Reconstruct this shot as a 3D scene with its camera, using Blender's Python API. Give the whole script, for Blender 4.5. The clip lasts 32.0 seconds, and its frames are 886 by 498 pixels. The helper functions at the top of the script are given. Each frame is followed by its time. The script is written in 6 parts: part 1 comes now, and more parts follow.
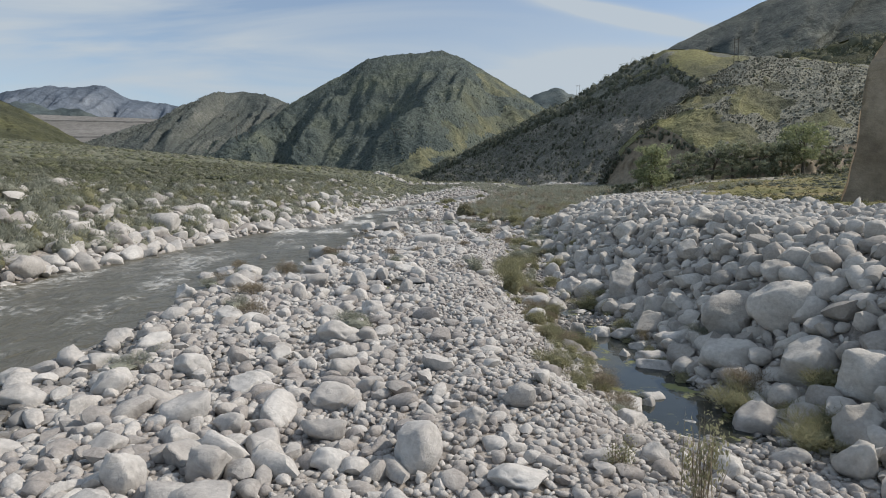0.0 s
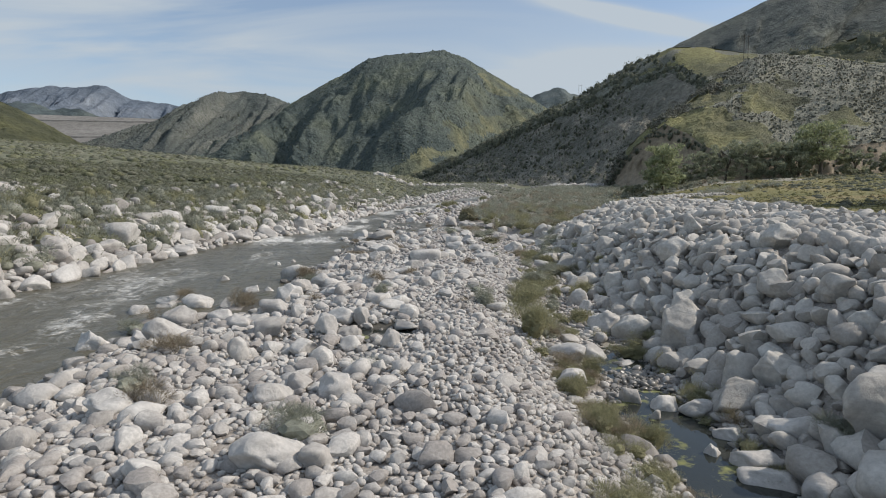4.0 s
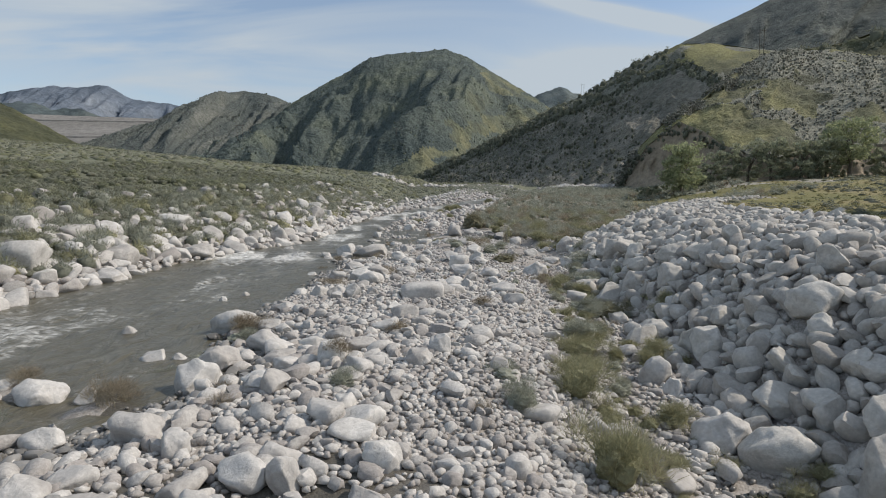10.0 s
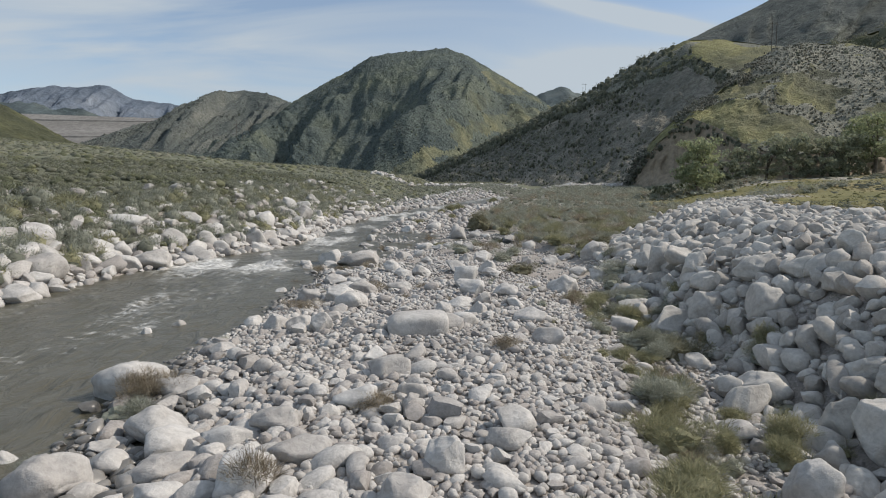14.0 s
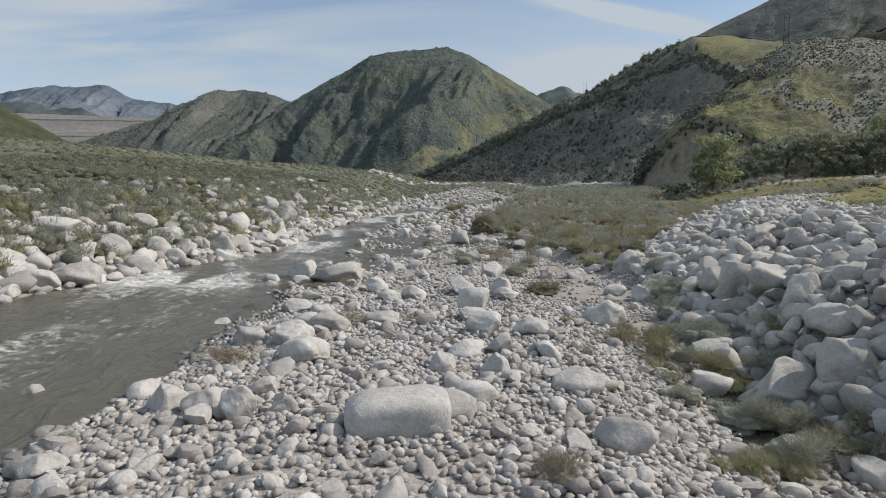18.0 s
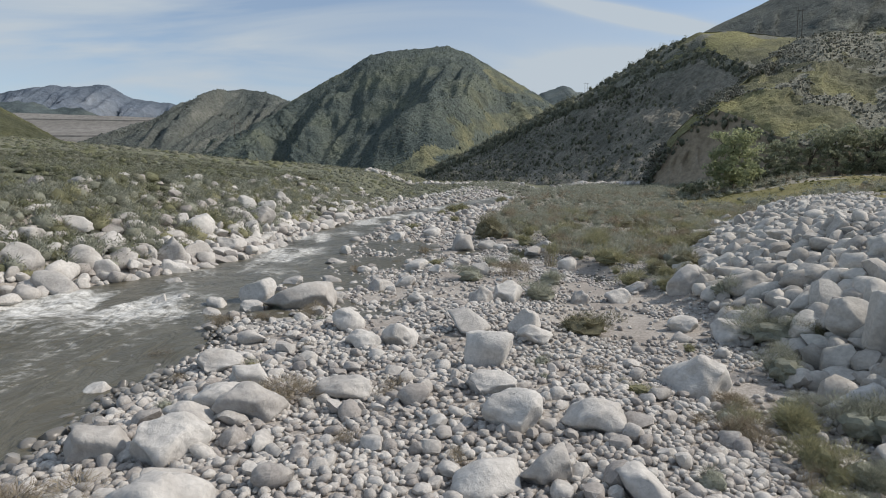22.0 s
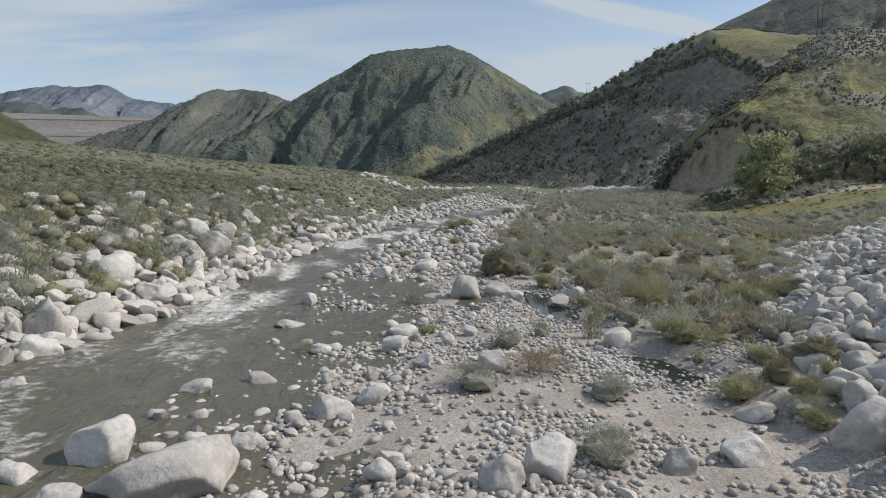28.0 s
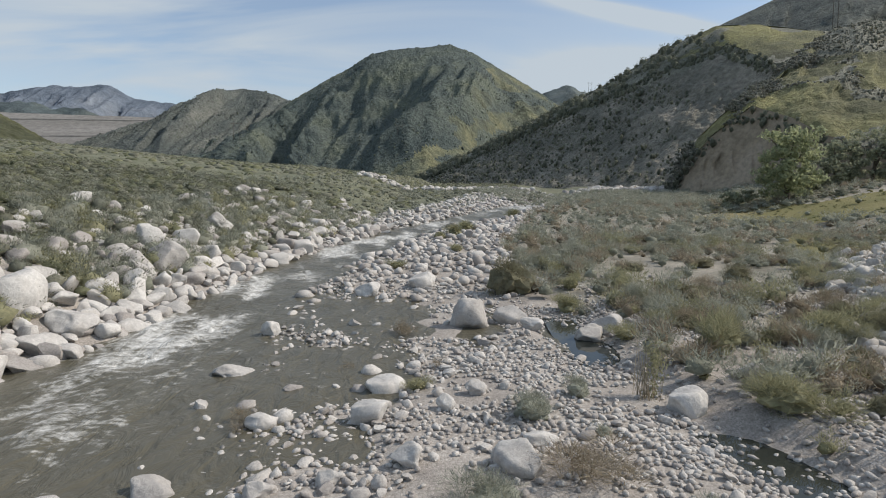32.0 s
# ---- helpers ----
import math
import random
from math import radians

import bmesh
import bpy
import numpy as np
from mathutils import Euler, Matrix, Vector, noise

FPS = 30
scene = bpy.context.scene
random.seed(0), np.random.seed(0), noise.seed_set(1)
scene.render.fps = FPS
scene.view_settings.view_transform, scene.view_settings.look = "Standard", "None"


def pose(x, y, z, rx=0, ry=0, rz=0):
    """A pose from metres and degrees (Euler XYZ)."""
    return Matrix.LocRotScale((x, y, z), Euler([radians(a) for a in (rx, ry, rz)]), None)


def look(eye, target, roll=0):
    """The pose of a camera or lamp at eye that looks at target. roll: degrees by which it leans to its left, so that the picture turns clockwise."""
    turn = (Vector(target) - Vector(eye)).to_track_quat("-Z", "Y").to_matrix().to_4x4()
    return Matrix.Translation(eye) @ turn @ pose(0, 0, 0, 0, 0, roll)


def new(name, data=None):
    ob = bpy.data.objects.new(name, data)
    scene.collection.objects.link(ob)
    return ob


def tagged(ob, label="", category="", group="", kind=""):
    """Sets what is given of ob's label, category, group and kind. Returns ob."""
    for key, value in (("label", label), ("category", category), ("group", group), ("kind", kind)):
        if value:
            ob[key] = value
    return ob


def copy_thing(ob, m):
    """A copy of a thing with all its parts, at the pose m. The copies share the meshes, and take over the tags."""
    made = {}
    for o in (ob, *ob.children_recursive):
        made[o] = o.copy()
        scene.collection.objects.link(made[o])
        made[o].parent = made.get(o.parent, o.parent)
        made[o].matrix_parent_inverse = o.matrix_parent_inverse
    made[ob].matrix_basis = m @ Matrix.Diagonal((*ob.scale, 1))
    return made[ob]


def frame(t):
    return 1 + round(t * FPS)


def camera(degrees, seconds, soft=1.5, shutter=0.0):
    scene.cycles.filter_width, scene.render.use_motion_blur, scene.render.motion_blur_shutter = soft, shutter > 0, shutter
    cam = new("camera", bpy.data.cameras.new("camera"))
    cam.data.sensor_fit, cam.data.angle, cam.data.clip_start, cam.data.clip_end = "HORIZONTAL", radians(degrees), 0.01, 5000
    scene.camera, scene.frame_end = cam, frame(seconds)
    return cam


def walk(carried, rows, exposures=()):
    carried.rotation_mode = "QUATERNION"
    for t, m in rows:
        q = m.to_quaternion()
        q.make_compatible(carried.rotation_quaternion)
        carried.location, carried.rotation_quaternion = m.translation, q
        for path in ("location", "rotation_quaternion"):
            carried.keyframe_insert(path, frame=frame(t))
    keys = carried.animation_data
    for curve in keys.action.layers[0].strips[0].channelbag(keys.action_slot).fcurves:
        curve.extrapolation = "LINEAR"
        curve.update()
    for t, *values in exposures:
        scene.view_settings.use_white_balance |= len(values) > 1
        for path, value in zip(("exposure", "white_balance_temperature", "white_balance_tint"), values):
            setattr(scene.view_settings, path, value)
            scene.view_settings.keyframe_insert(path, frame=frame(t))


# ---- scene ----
cam = camera(74.0, 32.0, soft=1.05)
PITCH = -4.9
# seconds, x, y, z, yaw: a low drone flight straight up the valley
PATH = [
    (0.0, -0.000, 0.000, 4.700, 0.00),
    (0.5, 0.021, 0.800, 4.705, 0.02),
    (1.0, 0.036, 1.584, 4.736, 0.05),
    (1.5, 0.044, 2.350, 4.778, 0.06),
    (2.0, 0.051, 3.094, 4.827, 0.08),
    (2.5, 0.057, 3.825, 4.900, 0.10),
    (3.0, 0.059, 4.556, 4.995, 0.12),
    (3.5, 0.058, 5.287, 5.071, 0.13),
    (5.5, 0.061, 8.185, 5.402, 0.19),
    (6.0, 0.060, 8.913, 5.512, 0.21),
    (6.5, 0.054, 9.644, 5.643, 0.22),
    (7.0, 0.049, 10.371, 5.725, 0.24),
    (7.5, 0.043, 11.099, 5.729, 0.27),
    (8.0, 0.033, 11.831, 5.719, 0.28),
    (8.5, 0.021, 12.566, 5.697, 0.27),
    (9.0, 0.008, 13.314, 5.680, 0.29),
    (9.5, -0.009, 14.095, 5.658, 0.30),
    (10.0, -0.033, 14.908, 5.649, 0.32),
    (10.5, -0.059, 15.736, 5.640, 0.34),
    (11.0, -0.084, 16.572, 5.630, 0.35),
    (11.5, -0.107, 17.415, 5.607, 0.36),
    (12.0, -0.127, 18.268, 5.576, 0.37),
    (12.5, -0.143, 19.122, 5.549, 0.38),
    (13.0, -0.155, 19.969, 5.545, 0.40),
    (13.5, -0.162, 20.799, 5.529, 0.41),
    (14.0, -0.163, 21.615, 5.505, 0.42),
    (14.5, -0.162, 22.436, 5.501, 0.42),
    (16.5, -0.175, 25.811, 5.487, 0.46),
    (17.0, -0.176, 26.671, 5.475, 0.46),
    (17.5, -0.178, 27.543, 5.462, 0.46),
    (18.0, -0.180, 28.424, 5.448, 0.46),
    (18.5, -0.179, 29.304, 5.438, 0.47),
    (19.0, -0.180, 30.180, 5.427, 0.48),
    (19.5, -0.187, 31.047, 5.417, 0.49),
    (20.0, -0.201, 31.902, 5.412, 0.49),
    (20.5, -0.215, 32.747, 5.408, 0.49),
    (21.0, -0.222, 33.587, 5.401, 0.49),
    (21.5, -0.221, 34.436, 5.381, 0.49),
    (22.0, -0.216, 35.290, 5.387, 0.51),
    (22.5, -0.208, 36.141, 5.388, 0.51),
    (23.0, -0.194, 36.980, 5.374, 0.51),
    (23.5, -0.175, 37.808, 5.367, 0.52),
    (24.0, -0.153, 38.623, 5.390, 0.52),
    (24.5, -0.135, 39.427, 5.576, 0.53),
    (25.0, -0.118, 40.221, 5.828, 0.55),
    (25.5, -0.104, 41.013, 6.058, 0.56),
    (27.5, -0.056, 44.179, 6.844, 0.61),
    (28.0, -0.044, 44.971, 6.956, 0.62),
    (28.5, -0.040, 45.757, 7.084, 0.64),
    (29.0, -0.042, 46.525, 7.092, 0.66),
    (29.5, -0.040, 47.299, 7.088, 0.67),
    (30.0, -0.034, 48.075, 7.083, 0.69),
    (30.5, -0.020, 48.855, 7.078, 0.71),
    (31.0, -0.004, 49.640, 7.058, 0.72),
    (31.5, 0.012, 50.464, 7.051, 0.74),
    (32.0, 0.022, 51.310, 7.047, 0.76),

]
walk(cam, [(t, pose(x, y, z, 90 + PITCH, 0, yaw)) for t, x, y, z, yaw in PATH],
     exposures=[(0.0, 0.2, 6590, 10), (25.0, 0.2, 6590, 10), (29.0, 0.27, 6590, 10), (32.0, 0.27, 6590, 10)])

# ---- light ----
SUN_FROM = Vector((0.74, 0.06, 0.66)).normalized()
SUN_EL = math.asin(SUN_FROM.z)
SUN_AZ = math.atan2(SUN_FROM.x, SUN_FROM.y)

sun = new("sun", bpy.data.lights.new("sun", "SUN"))
sun.data.energy, sun.data.angle, sun.data.color = 3.15, radians(0.7), (1.0, 0.92, 0.82)
sun.matrix_world = look(SUN_FROM * 100, (0, 0, 0))

world = bpy.data.worlds.new("sky")
scene.world = world
world.use_nodes = True
wn, wl = world.node_tree.nodes, world.node_tree.links
wn.clear()
w_out = wn.new("ShaderNodeOutputWorld")
w_bg = wn.new("ShaderNodeBackground")
w_sky = wn.new("ShaderNodeTexSky")
w_sky.sky_type, w_sky.sun_disc = "NISHITA", False
w_sky.sun_elevation, w_sky.sun_rotation = SUN_EL, SUN_AZ
w_sky.air_density, w_sky.dust_density, w_sky.ozone_density = 1.0, 0.7, 1.0
w_bg.inputs["Strength"].default_value = 0.114
# thin cirrus: stretched noise over the sky's own directions
w_co = wn.new("ShaderNodeTexCoord")
w_sep = wn.new("ShaderNodeSeparateXYZ")
wl.new(w_co.outputs["Generated"], w_sep.inputs[0])
w_add = wn.new("ShaderNodeMath")
w_add.operation, w_add.inputs[1].default_value = "ADD", 0.12
wl.new(w_sep.outputs["Z"], w_add.inputs[0])
w_dx, w_dy = wn.new("ShaderNodeMath"), wn.new("ShaderNodeMath")
for n, axis in ((w_dx, "X"), (w_dy, "Y")):
    n.operation = "DIVIDE"
    wl.new(w_sep.outputs[axis], n.inputs[0])
    wl.new(w_add.outputs[0], n.inputs[1])
w_com = wn.new("ShaderNodeCombineXYZ")
wl.new(w_dx.outputs[0], w_com.inputs[0])
wl.new(w_dy.outputs[0], w_com.inputs[1])
w_map = wn.new("ShaderNodeMapping")
w_map.inputs["Rotation"].default_value = (0, 0, radians(-18))
w_map.inputs["Scale"].default_value = (0.30, 0.75, 1)
w_map.inputs["Location"].default_value = (3.1, 1.7, 0)
wl.new(w_com.outputs[0], w_map.inputs[0])
w_noise = wn.new("ShaderNodeTexNoise")
w_noise.inputs["Scale"].default_value, w_noise.inputs["Detail"].default_value = 1.9, 8
w_noise.inputs["Roughness"].default_value, w_noise.inputs["Distortion"].default_value = 0.52, 0.9
wl.new(w_map.outputs[0], w_noise.inputs["Vector"])
w_ramp = wn.new("ShaderNodeMapRange")
w_ramp.inputs["From Min"].default_value, w_ramp.inputs["From Max"].default_value = 0.38, 0.68
wl.new(w_noise.outputs[0], w_ramp.inputs["Value"])


def sky_math(op, a, b=None, c=None):
    n = wn.new("ShaderNodeMath")
    n.operation = op
    for k, v in enumerate((a, b, c)):
        if v is None:
            continue
        if isinstance(v, (int, float)):
            n.inputs[k].default_value = v
        else:
            wl.new(v, n.inputs[k])
    return n.outputs[0]


ahead = sky_math("MAXIMUM", w_sep.outputs["Y"], 0.02)
sky_u, sky_v = sky_math("DIVIDE", w_sep.outputs["X"], ahead), sky_math("DIVIDE", w_sep.outputs["Z"], ahead)
# cloud banks and streaks: across, up, half length, half thickness, tilt in degrees, weight
veil = sky_math("MULTIPLY_ADD", w_ramp.outputs[0], 0.28, 0.12)
wisp = sky_math("MULTIPLY_ADD", w_ramp.outputs[0], 1.4, 0.18)
for cu, cv, ln, th, tilt, weight in ((-0.60, 0.252, 0.36, 0.03, -2, 0.55), (-0.50, 0.325, 0.45, 0.05, 3, 0.38), (0.285, 0.305, 0.15, 0.012, -12, 3.2),
                                     (0.22, 0.207, 0.2, 0.028, 6, 1.9), (-0.30, 0.205, 0.34, 0.04, 2, 0.6), (0.75, 0.27, 0.4, 0.05, 9, 0.4), (-1.2, 0.24, 0.5, 0.07, -4, 0.5)):
    ca, sa = math.cos(radians(tilt)), math.sin(radians(tilt))
    du, dv = sky_math("SUBTRACT", sky_u, cu), sky_math("SUBTRACT", sky_v, cv)
    a_ = sky_math("DIVIDE", sky_math("ADD", sky_math("MULTIPLY", du, ca), sky_math("MULTIPLY", dv, sa)), ln)
    b_ = sky_math("DIVIDE", sky_math("SUBTRACT", sky_math("MULTIPLY", dv, ca), sky_math("MULTIPLY", du, sa)), th)
    fall = sky_math("POWER", 2.718, sky_math("MULTIPLY", sky_math("ADD", sky_math("MULTIPLY", a_, a_), sky_math("MULTIPLY", b_, b_)), -1.0))
    veil = sky_math("ADD", veil, sky_math("MULTIPLY", sky_math("MULTIPLY", fall, wisp), weight))
# thin cloud thickening overhead, added out of view to brighten and whiten the fill
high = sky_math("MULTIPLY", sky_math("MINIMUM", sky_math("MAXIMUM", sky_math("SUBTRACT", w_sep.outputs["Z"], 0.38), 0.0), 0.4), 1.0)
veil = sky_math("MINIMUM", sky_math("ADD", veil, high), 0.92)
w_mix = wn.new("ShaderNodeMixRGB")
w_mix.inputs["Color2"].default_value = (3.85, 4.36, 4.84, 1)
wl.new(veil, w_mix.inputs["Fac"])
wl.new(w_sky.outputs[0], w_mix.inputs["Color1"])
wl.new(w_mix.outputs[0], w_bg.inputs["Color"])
wl.new(w_bg.outputs[0], w_out.inputs["Surface"])


# ---- materials ----
def material(name, cols, scale=1.0, fine=12.0, rough=0.9, bump=0.3, bump_dist=0.05, island=0.0, per_object=0.0, stretch=(1, 1, 1), pos=(0.3, 0.5, 0.7), spec=0.3, voronoi=0.0, detail=5, thin=0.0, grain=(0.62, 1.18)):
    """Three colours over a broad noise, darkened and lightened by a fine one, with relief from the fine one."""
    m = bpy.data.materials.new(name)
    m.use_nodes = True
    n, l = m.node_tree.nodes, m.node_tree.links
    b = n["Principled BSDF"]
    b.inputs["Roughness"].default_value = rough
    b.inputs["Specular IOR Level"].default_value = spec
    geo = n.new("ShaderNodeNewGeometry")
    mp = n.new("ShaderNodeMapping")
    mp.inputs["Scale"].default_value = stretch
    l.new(geo.outputs["Position"], mp.inputs[0])
    big = n.new("ShaderNodeTexNoise")
    big.inputs["Scale"].default_value, big.inputs["Detail"].default_value = scale, detail
    l.new(mp.outputs[0], big.inputs["Vector"])
    ramp = n.new("ShaderNodeValToRGB")
    ramp.color_ramp.elements[0].position, ramp.color_ramp.elements[0].color = pos[0], (*cols[0], 1)
    ramp.color_ramp.elements[1].position, ramp.color_ramp.elements[1].color = pos[2], (*cols[2], 1)
    e = ramp.color_ramp.elements.new(pos[1])
    e.color = (*cols[1], 1)
    fac = big.outputs[0]
    if island or per_object:
        rnd = geo.outputs["Random Per Island"] if island else n.new("ShaderNodeObjectInfo").outputs["Random"]
        amp = island or per_object
        ma = n.new("ShaderNodeMath")
        ma.operation, ma.inputs[1].default_value, ma.inputs[2].default_value = "MULTIPLY_ADD", amp, -amp / 2
        l.new(rnd, ma.inputs[0])
        ad = n.new("ShaderNodeMath")
        l.new(ma.outputs[0], ad.inputs[0])
        l.new(fac, ad.inputs[1])
        fac = ad.outputs[0]
    l.new(fac, ramp.inputs[0])
    small = n.new("ShaderNodeTexNoise")
    small.inputs["Scale"].default_value, small.inputs["Detail"].default_value = fine, 6
    small.inputs["Roughness"].default_value = 0.65
    l.new(geo.outputs["Position"], small.inputs["Vector"])
    gr = n.new("ShaderNodeValToRGB")
    gr.color_ramp.elements[0].position, gr.color_ramp.elements[0].color = 0.25, (grain[0], grain[0], grain[0], 1)
    gr.color_ramp.elements[1].position, gr.color_ramp.elements[1].color = 0.75, (grain[1], grain[1], grain[1], 1)
    l.new(small.outputs[0], gr.inputs[0])
    mul = n.new("ShaderNodeMixRGB")
    mul.blend_type, mul.inputs["Fac"].default_value = "MULTIPLY", 1.0
    l.new(ramp.outputs[0], mul.inputs["Color1"])
    l.new(gr.outputs[0], mul.inputs["Color2"])
    l.new(mul.outputs[0], b.inputs["Base Color"])
    bp = n.new("ShaderNodeBump")
    bp.inputs["Strength"].default_value, bp.inputs["Distance"].default_value = bump, bump_dist
    height = small.outputs[0]
    if voronoi:
        vo = n.new("ShaderNodeTexVoronoi")
        vo.inputs["Scale"].default_value = voronoi
        l.new(geo.outputs["Position"], vo.inputs["Vector"])
        inv = n.new("ShaderNodeMath")
        inv.operation, inv.inputs[0].default_value = "SUBTRACT", 1.0
        l.new(vo.outputs["Distance"], inv.inputs[1])
        height = inv.outputs[0]
        vr = n.new("ShaderNodeValToRGB")
        vr.color_ramp.elements[0].color, vr.color_ramp.elements[1].color = (0.66, 0.64, 0.62, 1), (1.2, 1.19, 1.17, 1)
        l.new(vo.outputs["Color"], vr.inputs[0])
        m2 = n.new("ShaderNodeMixRGB")
        m2.blend_type, m2.inputs["Fac"].default_value = "MULTIPLY", 1.0
        l.new(mul.outputs[0], m2.inputs["Color1"])
        l.new(vr.outputs[0], m2.inputs["Color2"])
        l.new(m2.outputs[0], b.inputs["Base Color"])
    l.new(height, bp.inputs["Height"])
    l.new(bp.outputs[0], b.inputs["Normal"])
    if thin:
        # leaves let some light through
        tr = n.new("ShaderNodeBsdfTranslucent")
        l.new(mul.outputs[0], tr.inputs["Color"])
        sh = n.new("ShaderNodeMixShader")
        sh.inputs[0].default_value = thin
        l.new(b.outputs[0], sh.inputs[1])
        l.new(tr.outputs[0], sh.inputs[2])
        l.new(sh.outputs[0], n["Material Output"].inputs["Surface"])
    return m


ROCK = ((0.40, 0.38, 0.358), (0.485, 0.467, 0.444), (0.57, 0.553, 0.527))
m_boulder = material("granite_boulder", ROCK, scale=1.3, fine=9, rough=0.88, bump=0.7, bump_dist=0.045, per_object=0.4, grain=(0.74, 1.16))
m_cobble = material("granite_cobble", ((0.345, 0.322, 0.303), (0.435, 0.415, 0.392), (0.535, 0.516, 0.49)), scale=1.1, fine=17, rough=0.9, bump=0.75, bump_dist=0.026, island=0.62, grain=(0.66, 1.18))
m_bank_stone = material("bank_granite", ((0.35, 0.329, 0.302), (0.45, 0.427, 0.395), (0.54, 0.517, 0.481)), scale=1.1, fine=12, rough=0.9, bump=0.65, bump_dist=0.03, island=0.5, grain=(0.72, 1.14))
m_bank_boulder = material("bank_boulder_granite", ((0.38, 0.359, 0.33), (0.47, 0.449, 0.416), (0.55, 0.529, 0.491)), scale=1.3, fine=9, rough=0.88, bump=0.7, bump_dist=0.045, per_object=0.4, grain=(0.74, 1.16))
m_wet_stone = material("wet_stone", ((0.15, 0.142, 0.13), (0.2, 0.192, 0.178), (0.26, 0.25, 0.235)), scale=0.8, fine=14, rough=0.32, bump=0.3, bump_dist=0.02, island=0.5, grain=(0.78, 1.12), spec=0.5)
m_gravel = material("gravel", ((0.3, 0.278, 0.259), (0.385, 0.36, 0.336), (0.46, 0.435, 0.408)), scale=0.5, fine=11, rough=0.95, bump=0.55, bump_dist=0.02, voronoi=26.0)
m_wet_gravel = material("wet_gravel", ((0.075, 0.07, 0.06), (0.11, 0.104, 0.09), (0.17, 0.16, 0.142)), scale=0.5, fine=11, rough=0.5, bump=0.55, bump_dist=0.02, voronoi=26.0)
m_soil = material("scrub_soil", ((0.12, 0.128, 0.086), (0.16, 0.168, 0.115), (0.215, 0.216, 0.155)), scale=0.16, fine=2.2, rough=1.0, bump=0.8, bump_dist=0.2)
m_flats = material("dry_flat_soil", ((0.2, 0.19, 0.155), (0.29, 0.272, 0.23), (0.385, 0.365, 0.32)), scale=0.3, fine=3.5, rough=1.0, bump=0.8, bump_dist=0.12)
m_grass = material("dry_meadow", ((0.13, 0.132, 0.052), (0.2, 0.184, 0.08), (0.265, 0.218, 0.115)), scale=0.10, fine=3.5, rough=1.0, bump=0.7, bump_dist=0.1)
# chaparral green pushed towards blue, with slight haze painted into it
m_hill_main_hazed = material("chaparral_hill", ((0.07, 0.092, 0.09), (0.105, 0.128, 0.115), (0.16, 0.18, 0.135)), scale=0.012, fine=0.24, rough=1.0, bump=1.0, bump_dist=5.0, pos=(0.34, 0.52, 0.68), grain=(0.42, 1.38))
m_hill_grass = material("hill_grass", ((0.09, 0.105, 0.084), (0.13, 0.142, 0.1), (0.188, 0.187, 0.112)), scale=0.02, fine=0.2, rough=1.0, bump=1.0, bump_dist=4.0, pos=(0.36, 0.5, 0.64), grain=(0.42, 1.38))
# bluer in the same way, haze carried by the colour
m_hill_left_hazed = material("gullied_hill", ((0.07, 0.086, 0.085), (0.112, 0.126, 0.118), (0.185, 0.19, 0.168)), scale=0.015, fine=0.22, rough=1.0, bump=1.0, bump_dist=5.0, stretch=(1.6, 0.5, 0.5), grain=(0.42, 1.38))
m_hill_near = material("green_slope", ((0.045, 0.05, 0.03), (0.075, 0.08, 0.045), (0.125, 0.125, 0.06)), scale=0.03, fine=0.5, rough=1.0, bump=1.0, bump_dist=1.2, grain=(0.42, 1.38))
m_slope = material("sage_slope", ((0.095, 0.098, 0.068), (0.16, 0.158, 0.092), (0.24, 0.23, 0.11)), scale=0.035, fine=0.9, rough=1.0, bump=1.0, bump_dist=0.8, pos=(0.36, 0.5, 0.62), grain=(0.42, 1.38))
m_sage_slope = material("sage_covered_slope", ((0.14, 0.145, 0.118), (0.205, 0.205, 0.168), (0.275, 0.27, 0.22)), scale=0.05, fine=0.9, rough=1.0, bump=1.0, bump_dist=0.8, grain=(0.42, 1.38))
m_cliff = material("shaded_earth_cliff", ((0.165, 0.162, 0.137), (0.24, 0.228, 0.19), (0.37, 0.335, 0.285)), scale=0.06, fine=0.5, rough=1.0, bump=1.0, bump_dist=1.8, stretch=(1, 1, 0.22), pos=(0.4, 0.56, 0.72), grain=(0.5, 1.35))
m_tan = material("tan_earth_face", ((0.19, 0.155, 0.115), (0.3, 0.25, 0.185), (0.37, 0.31, 0.24)), scale=0.12, fine=1.2, rough=1.0, bump=0.6, bump_dist=0.3)
# dark scrub colour lightened to stand for the haze in front of it
m_dark_ridge = material("dark_scrub_ridge", ((0.058, 0.07, 0.068), (0.085, 0.098, 0.092), (0.132, 0.142, 0.122)), scale=0.014, fine=0.15, rough=1.0, bump=1.0, bump_dist=4.0, grain=(0.42, 1.38))
# granite shifted to blue: the air's haze is put into the base colour
m_range = material("haze_tinted_granite", ((0.115, 0.145, 0.185), (0.145, 0.175, 0.22), (0.23, 0.26, 0.30)), scale=0.004, fine=0.02, rough=1.0, bump=0.7, bump_dist=30, pos=(0.35, 0.52, 0.72))
# foothill and distant peak: blue-grey haze mixed into the scrub colour
m_foot = material("haze_tinted_foothill", ((0.07, 0.09, 0.10), (0.09, 0.115, 0.12), (0.13, 0.15, 0.14)), scale=0.006, fine=0.04, rough=1.0, bump=0.7, bump_dist=12)
m_dam = material("rockfill_dam", ((0.20, 0.19, 0.175), (0.245, 0.235, 0.22), (0.285, 0.275, 0.255)), scale=0.01, fine=0.08, rough=1.0, bump=0.5, bump_dist=3.0, stretch=(0.25, 0.25, 3.0))
